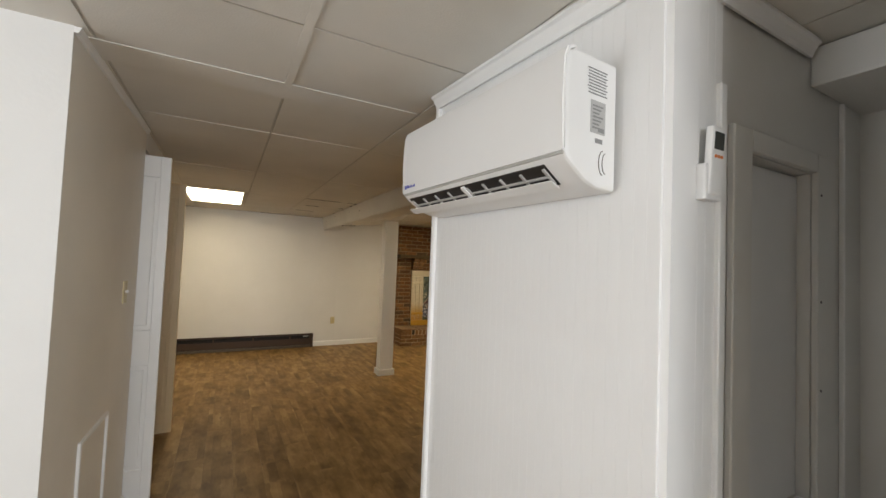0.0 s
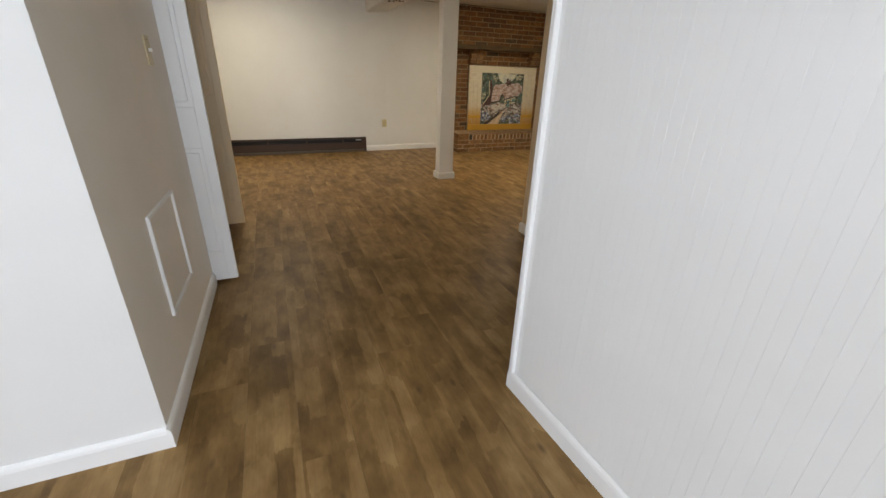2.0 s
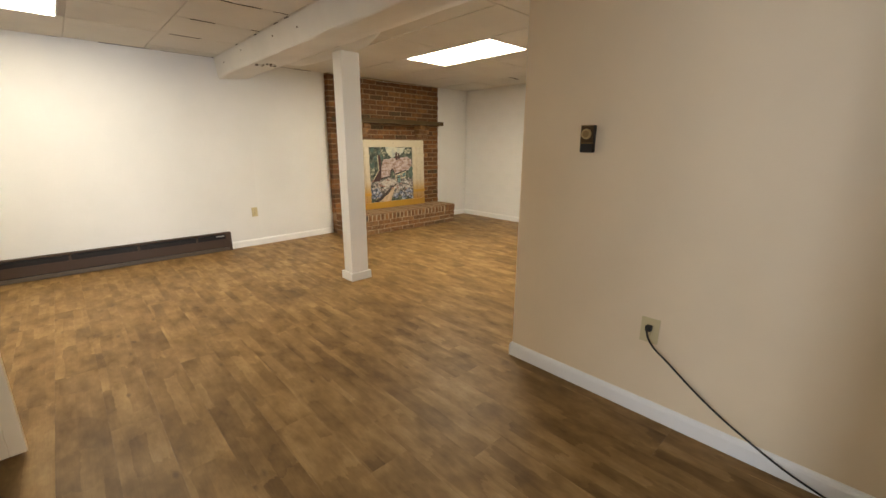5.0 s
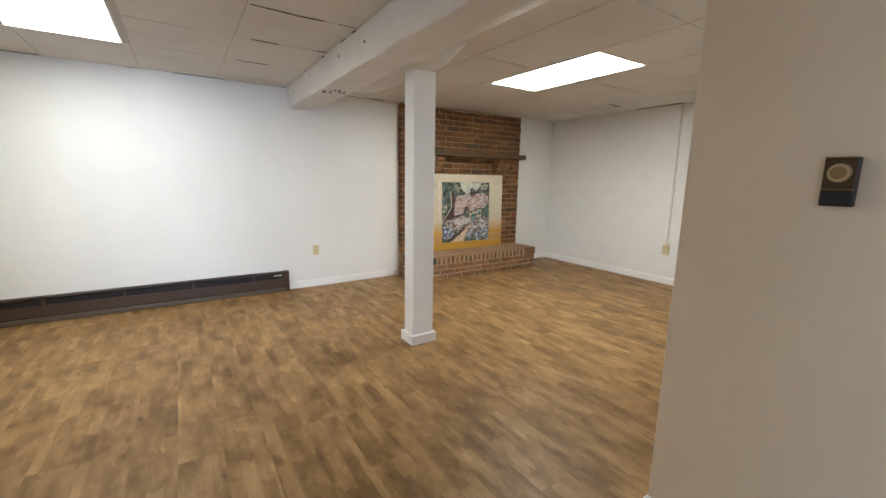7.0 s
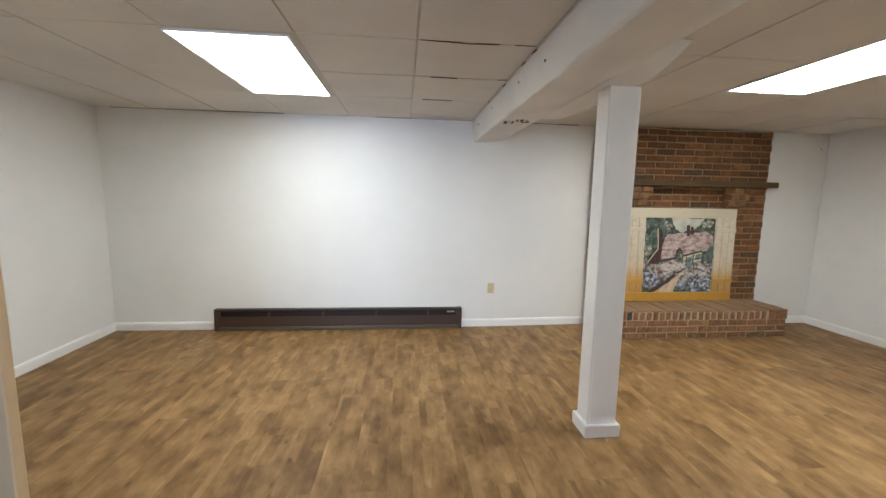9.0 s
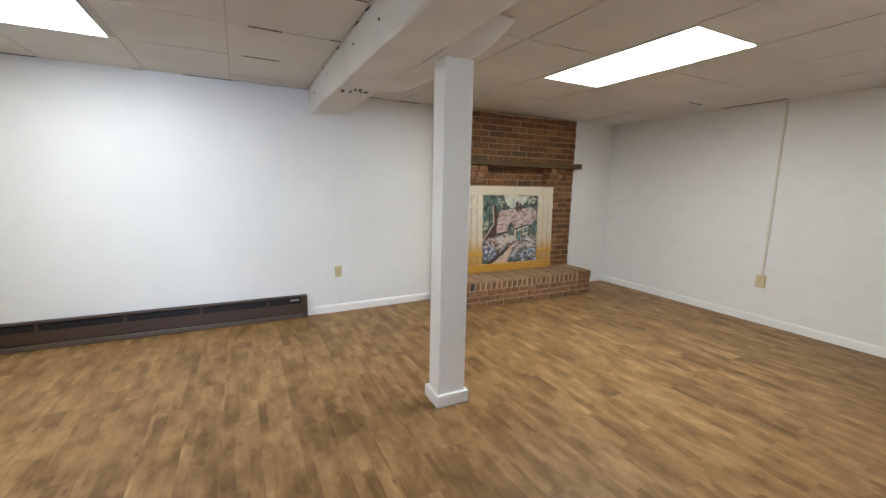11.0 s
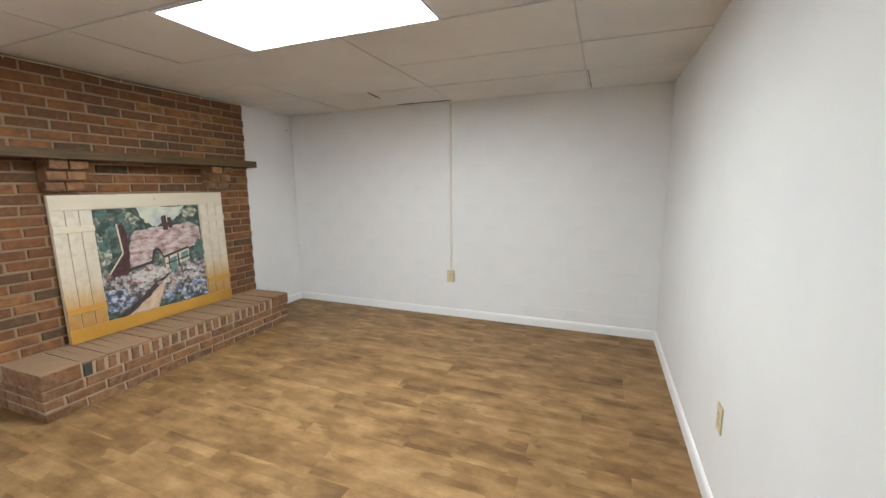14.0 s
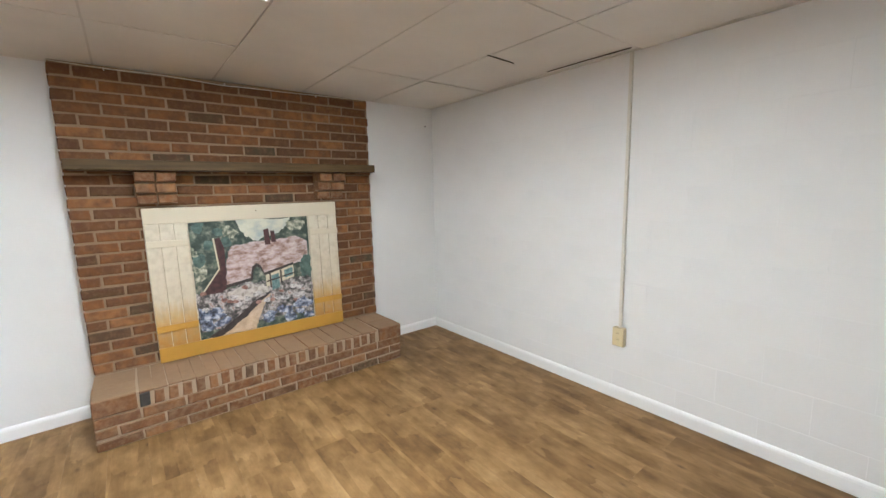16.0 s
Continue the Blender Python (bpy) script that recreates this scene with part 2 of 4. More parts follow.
# ---- mesh helpers ----
def linked(name, bm, material, parent=None, label=""):
    me = bpy.data.meshes.new(name)
    bm.normal_update()
    bm.to_mesh(me)
    bm.free()
    me.materials.append(material)
    ob = new(name, me)
    if parent:
        ob.parent = parent
    if label:
        ob["label"] = label
    return ob


def part(name, bm, material, parent, label=""):
    return linked(name, bm, material, parent, label)


def thing(name, m, label, category, group="", kind=""):
    ob = new(name)
    ob.matrix_world = m
    ob.empty_display_size = 0.1
    return tagged(ob, label, category, group, kind)


def add_box(bm, x0, y0, z0, x1, y1, z1, bevel=0.0, segs=1):
    v = [bm.verts.new((x, y, z)) for z in (z0, z1) for y in (y0, y1) for x in (x0, x1)]
    f = [bm.faces.new([v[i] for i in q]) for q in ((0, 2, 3, 1), (4, 5, 7, 6), (0, 1, 5, 4), (2, 6, 7, 3), (0, 4, 6, 2), (1, 3, 7, 5))]
    if bevel:
        e = list({e for q in f for e in q.edges})
        bmesh.ops.bevel(bm, geom=e, offset=bevel, segments=segs, affect="EDGES", profile=0.6)
    return v


def box(x0, y0, z0, x1, y1, z1, bevel=0.0, segs=1):
    bm = bmesh.new()
    add_box(bm, x0, y0, z0, x1, y1, z1, bevel, segs)
    return bm


def add_prism(bm, pts, z0, z1):
    lo, hi = [bm.verts.new((x, y, z0)) for x, y in pts], [bm.verts.new((x, y, z1)) for x, y in pts]
    bm.faces.new(lo[::-1]), bm.faces.new(hi)
    for i in range(len(pts)):
        j = (i + 1) % len(pts)
        bm.faces.new((lo[i], lo[j], hi[j], hi[i]))
    bmesh.ops.recalc_face_normals(bm, faces=bm.faces[:])


def prism(pts, z0, z1):
    bm = bmesh.new()
    add_prism(bm, pts, z0, z1)
    return bm


def add_sweep(bm, profile, a, b, side):
    """A profile of (out, up) drawn straight from a to b on the floor plan; side +1 puts 'out' to the left of the way."""
    a, b = Vector((*a, 0)), Vector((*b, 0))
    d = (b - a).normalized()
    out = Vector((-d.y, d.x, 0)) * side
    ends = [[bm.verts.new(p + out * o + Vector((0, 0, u))) for o, u in profile] for p in (a, b)]
    k = len(profile)
    for i in range(k):
        j = (i + 1) % k
        bm.faces.new((ends[0][i], ends[0][j], ends[1][j], ends[1][i]))
    bm.faces.new(ends[0][::-1]), bm.faces.new(ends[1])
    bmesh.ops.recalc_face_normals(bm, faces=bm.faces[:])


def add_cyl(bm, c, r, depth, axis="Z", seg=20, r2=None):
    m = {"Z": Matrix(), "Y": Matrix.Rotation(radians(90), 4, "X"), "X": Matrix.Rotation(radians(90), 4, "Y")}[axis]
    bmesh.ops.create_cone(bm, cap_ends=True, segments=seg, radius1=r, radius2=r if r2 is None else r2, depth=depth, matrix=Matrix.Translation(c) @ m)


def tube(points, r, name, material, parent=None):
    cu = bpy.data.curves.new(name, "CURVE")
    cu.dimensions, cu.bevel_depth, cu.bevel_resolution = "3D", r, 3
    sp = cu.splines.new("NURBS")
    sp.points.add(len(points) - 1)
    for q, p in zip(sp.points, points):
        q.co = (*p, 1)
    sp.use_endpoint_u, sp.order_u = True, 3
    cu.materials.append(material)
    ob = new(name, cu)
    if parent:
        ob.parent = parent
    return ob


def shaded(ob, angle=40):
    for p in ob.data.polygons:
        p.use_smooth = True
    ob.data.set_sharp_from_angle(angle=radians(angle))
    return ob


H = 2.2  # ceiling height


def structure(name, bm, material, label, category):
    return tagged(linked(name, bm, material), label, category, kind="structure")


# ---- walls ----
TOP = H + 0.003
WALL_LABEL = "smooth white painted wall of the basement room"
structure("wall_north_1", box(-2.14, 7.10, 0, 1.89, 7.25, TOP), WHITE, WALL_LABEL, "wall")
structure("wall_north_2", prism([(1.89, 7.10), (2.97, 7.151), (2.97, 7.25), (1.89, 7.25)], 0, TOP), WHITE, WALL_LABEL, "wall")
structure("wall_north_3", box(2.97, 7.086, 0, 5.69, 7.25, TOP), WHITE, WALL_LABEL, "wall")
structure("wall_west", box(-2.14, 4.12, 0, -2.02, 7.10, TOP), WHITE, WALL_LABEL, "wall")
east = structure("wall_east", box(5.69, 2.98, 0, 5.85, 7.25, TOP), WHITE, "white painted concrete block wall with faint joints", "wall")
southside = box(2.125, 2.98, 0, 5.69, 3.12, TOP)
add_box(southside, 1.985, 3.1188, 0, 2.125, 3.12, TOP)
structure("wall_south", southside, WHITE, WALL_LABEL, "wall")
structure("wall_partition", box(1.985, 1.55, 0, 2.125, 3.1188, TOP), BEIGE, "beige painted partition wall beside the hall", "wall")
structure("wall_hall_north_face", box(1.045, 1.43, 0, 2.125, 1.55, TOP), WHITE, "white painted return wall behind the panelled wall", "wall")
SPLIT_A, SPLIT_B = Vector((0.948, 1.55, 0)), Vector((1.011, 0.546, 0))
structure("wall_panelled", prism([(0.958, 1.55), (1.021, 0.546), (1.12, 0.546), (1.045, 1.55)], 0, TOP), TRIM, "white painted beadboard wall under an air conditioner", "wall")
alcove = bmesh.new()
add_box(alcove, 1.12, 0.57, 0, 1.35, 0.67, TOP)
add_box(alcove, 1.735, 0.57, 0, 2.15, 0.67, TOP)
add_box(alcove, 1.35, 0.57, 1.80, 1.735, 0.67, TOP)
add_box(alcove, 1.35, 0.57, 0, 1.735, 0.67, 0.78)
structure("wall_alcove", alcove, SHADEDWHITE, "white painted board wall round a utility hatch", "wall")
structure("wall_alcove_east", box(2.15, -3.20, 0, 2.27, 0.67, TOP), SHADEDWHITE, "plain pale wall that closes the alcove and keeps it in shade", "wall")
structure("wall_hall_left", prism([(-0.3189, 1.7162), (-0.297, 2.93), (-0.42, 2.93), (-0.4419, 1.7162)], 0, TOP), HALL, "pale greige painted hall wall", "wall")
front = prism([(-2.72, 1.712), (-0.319, 1.712), (-0.319, 1.716), (-0.4424, 1.716), (-0.4424, 1.83), (-2.72, 1.83)], 0, TOP)
structure("wall_front_left", front, WHITE, "white painted wall in daylight", "wall")
closet = bmesh.new()
add_box(closet, -0.42, 2.93, 2.085, -0.297, 4.03, TOP)
add_box(closet, -0.42, 4.03, 0, -0.297, 4.12, TOP)
add_box(closet, -2.14, 4.03, 0, -0.42, 4.12, TOP)
structure("wall_closet_front", closet, WHITE, "white wall round the closet opening", "wall")
back = bmesh.new()
add_box(back, -1.25, 2.85, 0, -0.42, 2.93, TOP)
add_box(back, -1.33, 2.85, 0, -1.25, 4.03, TOP)
structure("wall_closet_inside", back, WHITE, "plain white inside walls of the closet", "wall")
south = bmesh.new()
add_box(south, -2.72, -3.32, 0, -1.10, -3.20, TOP)
add_box(south, 1.10, -3.32, 0, 2.27, -3.20, TOP)
add_box(south, -1.10, -3.32, 0, 1.10, -3.20, 0.65)
add_box(south, -1.10, -3.32, 2.02, 1.10, -3.20, TOP)
structure("wall_entry_south", south, WHITE, "white wall with a wide window in the entry room", "wall")
entry = bmesh.new()
add_box(entry, -2.72, -3.20, 0, -2.60, 0.40, TOP)
add_box(entry, -2.72, 1.30, 0, -2.60, 1.712, TOP)
add_box(entry, -2.72, 0.40, 0, -2.60, 1.30, 0.65)
add_box(entry, -2.72, 0.40, 2.02, -2.60, 1.30, TOP)
structure("wall_entry_west", entry, WHITE, "white wall with a window in the entry room", "wall")
# unseen wall added to hold window light off the alcove
structure("wall_alcove_light_block", box(0.985, -0.50, 0, 2.15, 0.06, TOP), SHADEDWHITE, "plain pale wall that closes the alcove and keeps it in shade", "wall")


def window(name, m, w, h):
    win = thing(name, m, "white framed window letting daylight into the entry room", "window", kind="structure")
    fr = bmesh.new()
    for x in (-w / 2 + 0.03, 0.0, w / 2 - 0.03):
        add_box(fr, x - 0.03, -0.03, 0, x + 0.03, 0.03, h, 0.004)
    for z in (0.0, h - 0.06):
        add_box(fr, -w / 2, -0.028, z, w / 2, 0.028, z + 0.06, 0.004)
    part("window_frame", fr, TRIM, win)
    for s in (-1, 1):
        g = part("pane", box(s * w / 4 - w / 4 + 0.045, -0.004, 0.06, s * w / 4 + w / 4 - 0.045, 0.004, h - 0.06), GLASS, win)
        g.visible_shadow = False


window("window_1", pose(0.00, -3.26, 0.65), 2.2, 1.37)
window("window_2", pose(-2.66, 0.85, 0.65, 0, 0, 90), 0.9, 1.37)
ground = structure("ground", box(-60, -60, -0.32, 60, 60, -0.22), plain("pale_ground", (0.22, 0.22, 0.19, 1), 0.9), "plain pale ground outside the house", "ground")

# painted concrete blocks of the east wall
BLOCKS = {}
def block_mesh(length, height):
    key = (round(length, 3), round(height, 3))
    if key not in BLOCKS:
        bm = box(0, 0.0001, 0.0001, 0.0125, length - 0.0001, height - 0.0001)
        front = [e for e in bm.edges if all(v.co.x < 1e-6 for v in e.verts)]
        bmesh.ops.bevel(bm, geom=front, offset=0.0006, segments=1, affect="EDGES")
        me = bpy.data.meshes.new("block")
        bm.to_mesh(me)
        bm.free()
        me.materials.append(WHITE)
        BLOCKS[key] = me
    return BLOCKS[key]


rng = random.Random(4)
for row in range(11):
    y, z = 3.12 - (0.2 if row % 2 else 0.0), row * 0.2
    while y < 7.075:
        a, b = max(y, 3.121), min(y + 0.4, 7.074)
        if b - a > 0.03:
            ob = new("block", block_mesh(b - a, 0.2))
            ob.matrix_world = pose(5.68 + rng.uniform(0, 0.0002), a, z)
            ob.parent = east
        y += 0.4

# ---- ceiling: butted boards with narrow gaps, one mesh ----
cm = bmesh.new()
rng = random.Random(8)
WEST_X = [-2.74, -2.14, -1.52, -0.90, -0.28, 0.345, 0.95, 1.58]
EAST_X = [1.58, 1.91, 2.53, 3.15, 3.78, 4.40, 5.02, 5.64, 5.86]
ROWS_Y = [-3.34, -2.42, -1.18, 0.06, 1.30, 2.54, 3.78, 5.02, 6.27, 7.26]


def board(x0, x1, y0, y1):
    g = rng.uniform(0.0035, 0.0070)
    lo = H + rng.uniform(-0.0015, 0.0015)
    v = add_box(cm, x0 + g, y0 + g, lo, x1 - g, y1 - g, H + 0.006)
    for q in v[:4]:
        q.co.z += rng.uniform(-0.0018, 0.0018)


for xs in (WEST_X, EAST_X):
    for x0, x1 in zip(xs, xs[1:]):
        ys = list(ROWS_Y)
        if x0 in (0.345, 0.95):
            ys = ROWS_Y[:-3] + [5.02, 5.645, 6.27, 6.89, 7.26]
        if x0 == 3.15:
            ys = [-3.34, -2.42, -1.18, 0.06, 1.30, 2.54, 3.78, 4.41, 5.63, 6.27, 7.26]
        for y0, y1 in zip(ys, ys[1:]):
            if (x0 == 3.15 and y0 == 4.41) or (x0 == -0.28 and y0 == 5.02):
                continue
            board(x0, x1, y0, y1)
structure("ceiling", cm, CEIL, "low off-white ceiling of butted boards with uneven joints", "ceiling")
structure("ceiling_backing", box(-2.74, -3.34, H + 0.0065, 5.86, 7.26, H + 0.06), CEILBACK, "dark backing above the ceiling boards", "ceiling")

# ---- trim along floor and ceiling ----
BASE = [(0, 0), (0.014, 0), (0.014, 0.062), (0.011, 0.074), (0.005, 0.082), (0, 0.084)]


def baseboard(a, b, side, label="white painted baseboard along the floor"):
    bm = bmesh.new()
    add_sweep(bm, BASE, a, b, side)
    return structure("baseboard", bm, TRIM, label, "baseboard")


baseboard((-2.006, 7.10), (-1.035, 7.10), -1)
baseboard((1.525, 7.10), (1.89, 7.10), -1)
baseboard((1.89, 7.10), (2.94, 7.1496), -1)
baseboard((4.955, 7.086), (5.666, 7.086), -1)
baseboard((5.68, 3.134), (5.68, 7.086), 1)
baseboard((1.971, 3.12), (5.68, 3.12), 1)
baseboard((1.985, 1.564), (1.985, 3.12), 1)
baseboard((-2.02, 4.134), (-2.02, 7.10), -1)
baseboard((-2.02, 4.12), (-0.297, 4.12), 1)
baseboard((-0.319, 1.698), (-0.2972, 2.92), -1)
baseboard((-2.60, 1.712), (-0.319, 1.712), -1)
baseboard((0.944, 1.564), (1.010, 0.56), -1)
baseboard((0.944, 1.55), (1.985, 1.55), 1)
baseboard((0.996, 0.56), (2.15, 0.56), -1)
baseboard((2.15, -0.40), (2.15, 0.546), 1)

# panelling: narrow beaded boards on the wall under the air conditioner and on the alcove wall
panelled = bpy.data.objects["wall_panelled"]
bead = box(0, -0.0094, 0, 0.0328, 0.0, H - 0.004)
bmesh.ops.bevel(bead, geom=[e for e in bead.edges if all(v.co.y < -0.009 for v in e.verts) and abs(e.verts[0].co.x - e.verts[1].co.x) < 1e-6], offset=0.0006, segments=1, affect="EDGES")
bead_me = bpy.data.meshes.new("panel_board")
bead.to_mesh(bead_me)
bead.free()
bead_me.materials.append(TRIM)
d = (SPLIT_B - SPLIT_A)
turn = math.degrees(math.atan2(d.y, d.x))
for i in range(30):
    p = SPLIT_A + Vector((0.0103, 0.0, 0)) + d * ((i + 0.02) / 30.6)
    ob = new("panel_board", bead_me)
    ob.matrix_world = pose(p.x, p.y, 0.002, 0, 0, turn)
    ob.parent = panelled
ALCOVE = Vector((0.012, -0.012, 0))
alcove_wall = bpy.data.objects["wall_alcove"]
for i in range(6):
    ob = new("panel_board", bead_me)
    ob.matrix_world = pose(1.014 + i * 0.0329, 0.5695, 0.002)
    ob.parent = alcove_wall
alcove_wall.location = ALCOVE
corner = bmesh.new()
add_box(corner, 0.934, 1.540, 0, 0.962, 1.566, H - 0.001, 0.004)
structure("corner_trim", corner, TRIM, "white corner bead at the end of the panelled wall", "trim")
crown = bmesh.new()
CROWN = [(0, -0.050), (0.008, -0.050), (0.013, -0.036), (0.026, -0.015), (0.036, -0.010), (0.036, 0), (0, 0)]
add_sweep(crown, [(o, H - 0.001 + u) for o, u in CROWN], (0.942, 1.56), (1.007, 0.54), -1)
structure("crown_moulding", crown, TRIM, "white crown moulding above the air conditioner", "trim")
crown = bmesh.new()
add_sweep(crown, [(o * 0.8, H - 0.001 + u * 0.9) for o, u in CROWN], (1.010, 0.56), (1.70, 0.56), -1)
structure("crown_moulding", crown, TRIM, "white crown moulding on the alcove wall", "trim").location = ALCOVE

# strips on the hall ceiling
strip = bmesh.new()
add_box(strip, -0.31, 1.77, H - 0.0045, 0.938, 1.945, H - 0.001)
structure("ceiling_strip", strip, CEIL, "flat painted board across the hall ceiling", "trim")
strip = bmesh.new()
add_box(strip, 0.330, -1.2, H - 0.005, 0.360, 1.769, H - 0.001)
structure("ceiling_batten", strip, CEIL, "narrow painted batten over a ceiling joint", "trim")
strip = bmesh.new()
add_sweep(strip, [(0, H - 0.022), (0.012, H - 0.022), (0.020, H - 0.002), (0, H - 0.002)], (-0.319, 1.712), (-0.297, 2.93), -1)
structure("ceiling_trim", strip, TRIM, "thin soiled trim between hall wall and ceiling", "trim")

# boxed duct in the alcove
soffit = structure("soffit", box(1.71, -0.398, 2.075, 2.149, 0.568, H - 0.002, 0.006, 2), SHADEDWHITE, "white boxed duct under the alcove ceiling", "soffit")
soffit.location = (0.030, -0.012, -0.002)

# ---- boxed beam, bearing sleeve and post ----
beam_bm = bmesh.new()
prof = [(1.592, H - 0.002), (1.598, 2.15), (1.612, 2.06), (1.620, 2.014), (1.632, 2.004), (1.74, 2.010), (1.85, 2.020), (1.945, 2.030), (1.968, 2.045), (1.985, 2.10), (1.995, H - 0.002)]
rng = random.Random(12)
rings = []
NSEG = 26
for i in range(NSEG + 1):
    y = 7.098 - i * (7.098 - 3.13) / NSEG
    dip = rng.uniform(-0.004, 0.004)
    drop = 0.020 * max(0.0, (y - 6.75) / 0.35)
    rings.append([beam_bm.verts.new((x + rng.uniform(-0.003, 0.003), y, z + (0 if z > H - 0.01 else dip - drop * (z < 2.05) + rng.uniform(-0.002, 0.002)))) for x, z in prof])
for a, b in zip(rings, rings[1:]):
    for k in range(len(prof) - 1):
        beam_bm.faces.new((a[k], a[k + 1], b[k + 1], b[k]))
beam_bm.faces.new(rings[0][::-1]), beam_bm.faces.new(rings[-1])
bmesh.ops.recalc_face_normals(beam_bm, faces=beam_bm.faces[:])
beam = thing("ceiling_beam", pose(0, 0, 0), "boxed white painted ceiling beam with rough edges", "beam")
shaded(part("beam_casing", beam_bm, BEAM, beam), 34)
sleeve = bmesh.new()
sp = [(1.955, H - 0.004), (1.962, 2.034), (2.03, 2.018), (2.12, 2.024), (2.20, 2.058), (2.26, 2.115), (2.298, H - 0.004)]
srings = []
for y, s in ((6.46, 0.03), (6.45, 0.30), (6.30, 0.62), (6.05, 0.9), (5.7, 1.0), (5.0, 1.0), (4.93, 0.95), (4.86, 0.72), (4.82, 0.40), (4.81, 0.03)):
    srings.append([sleeve.verts.new((x, y, H - 0.004 - (H - 0.004 - z) * s)) for x, z in sp])
for a, b in zip(srings, srings[1:]):
    for k in range(len(sp) - 1):
        sleeve.faces.new((a[k], a[k + 1], b[k + 1], b[k]))
sleeve.faces.new(srings[0][::-1]), sleeve.faces.new(srings[-1])
bmesh.ops.recalc_face_normals(sleeve, faces=sleeve.faces[:])
shaded(part("bearing_sleeve", sleeve, BEAM, beam, "rounded white painted sleeve over the post"), 50)
for (y, x, z) in ((6.78, 1.602, 2.11), (5.42, 1.600, 2.13), (4.95, 1.602, 2.11), (6.2, 1.600, 2.14)):
    nail = bmesh.new()
    add_cyl(nail, (x - 0.001, y, z), 0.007, 0.006, "X", 8)
    part("nail_head", nail, HEATGREY, beam)
def flake(x, y, z, size, r):
    """A torn scrap of board and paint hanging from the beam."""
    bm = bmesh.new()
    k = 6
    low = [bm.verts.new((x + size * r.uniform(0.5, 1.1) * math.cos(a), y + 1.5 * size * r.uniform(0.5, 1.1) * math.sin(a), z - r.uniform(0.002, 0.010))) for a in [q * 2 * math.pi / k for q in range(k)]]
    top = [bm.verts.new((v.co.x * 0.9 + x * 0.1, v.co.y * 0.9 + y * 0.1, z + 0.012)) for v in low]
    for q in range(k):
        bm.faces.new((low[q], low[(q + 1) % k], top[(q + 1) % k], top[q]))
    bm.faces.new(low[::-1]), bm.faces.new(top)
    bmesh.ops.recalc_face_normals(bm, faces=bm.faces[:])
    return bm


rp = random.Random(5)
for k in range(13):
    x, y = 1.68 + k * 0.015, 6.05 + rp.uniform(-0.035, 0.035)
    part("torn_flake", flake(x, y, 2.001 + 0.085 * (x - 1.66), rp.uniform(0.010, 0.020), rp), BEAM if k % 4 else HEATGREY, beam)
for x, y in ((1.76, 6.00), (1.83, 6.09), (1.80, 6.03), (1.86, 6.07)):
    part("chip", flake(x, y, 2.000 + 0.085 * (x - 1.66), 0.010, rp), STEEL, beam)


def crack(points, width, seed, label="dark lifted joint between ceiling boards"):
    """A dark uneven joint under the ceiling, thin at both ends."""
    r = random.Random(seed)
    fine = []
    for a, b in zip(points, points[1:]):
        n = max(2, int(math.dist(a, b) / 0.03))
        fine += [(a[0] + (b[0] - a[0]) * q / n, a[1] + (b[1] - a[1]) * q / n) for q in range(n)]
    fine.append(points[-1])
    dx, dy = points[-1][0] - points[0][0], points[-1][1] - points[0][1]
    ln = math.hypot(dx, dy)
    nx, ny = -dy / ln, dx / ln
    bm = bmesh.new()
    rows = []
    for q, (x, y) in enumerate(fine):
        w = width * r.uniform(0.35, 1.0) * (0.3 if q in (0, len(fine) - 1) else 1.0) / 2
        o = r.uniform(-0.0015, 0.0015)
        rows.append([bm.verts.new((x + nx * (o + s * w), y + ny * (o + s * w), z)) for s, z in ((-1, H + 0.002), (-1, H - 0.0036), (1, H - 0.0036), (1, H + 0.002))])
    for a, b in zip(rows, rows[1:]):
        for q in range(3):
            bm.faces.new((a[q], a[q + 1], b[q + 1], b[q]))
    bm.faces.new(rows[0]), bm.faces.new(rows[-1][::-1])
    bmesh.ops.recalc_face_normals(bm, faces=bm.faces[:])
    return structure("ceiling_crack", bm, GAP, label, "crack")


crack([(0.965, 5.012), (1.23, 5.030), (1.38, 5.018)], 0.0035, 1)
crack([(1.46, 5.015), (1.57, 5.010)], 0.006, 2)
crack([(1.06, 5.645), (1.24, 5.648)], 0.003, 3)
crack([(1.51, 5.64), (1.575, 5.63)], 0.006, 4)
crack([(1.03, 6.27), (1.28, 6.272)], 0.003, 5)
for q, (y0, y1, w) in enumerate(((5.04, 5.12, 0.010), (5.24, 5.34, 0.005), (5.72, 5.80, 0.010), (6.25, 6.30, 0.008))):
    crack([(1.588, y0), (1.586, y1)], w, 10 + q, "dark gap between ceiling board and beam")
crack([(5.00, 5.605), (5.25, 5.622)], 0.009, 30)
crack([(5.588, 5.62), (5.590, 5.30)], 0.005, 31)
crack([(5.592, 5.30), (5.600, 5.04)], 0.012, 32)
crack([(5.0, 3.765), (5.4, 3.762)], 0.005, 33)
crack([(5.40, 3.762), (5.59, 3.760)], 0.009, 34)
for q, (x0, x1, w) in enumerate(((-1.9, -0.3, 0.004), (0.25, 0.32, 0.010), (0.6, 0.93, 0.005), (0.93, 1.02, 0.010), (1.1, 1.45, 0.005), (1.45, 1.59, 0.012), (1.99, 2.35, 0.012), (2.35, 2.75, 0.006))):
    crack([(x, 7.094 + max(0.0, x - 1.89) * 0.047) for x in (x0, x1)], w, 40 + q, "dark open joint between ceiling and wall")

post = thing("support_post", pose(2.076, 5.075, 0), "white painted square support post with a baseboard collar", "post")
part("shaft", box(-0.088, -0.072, 0, 0.088, 0.072, 2.022, 0.006, 2), TRIM, post)
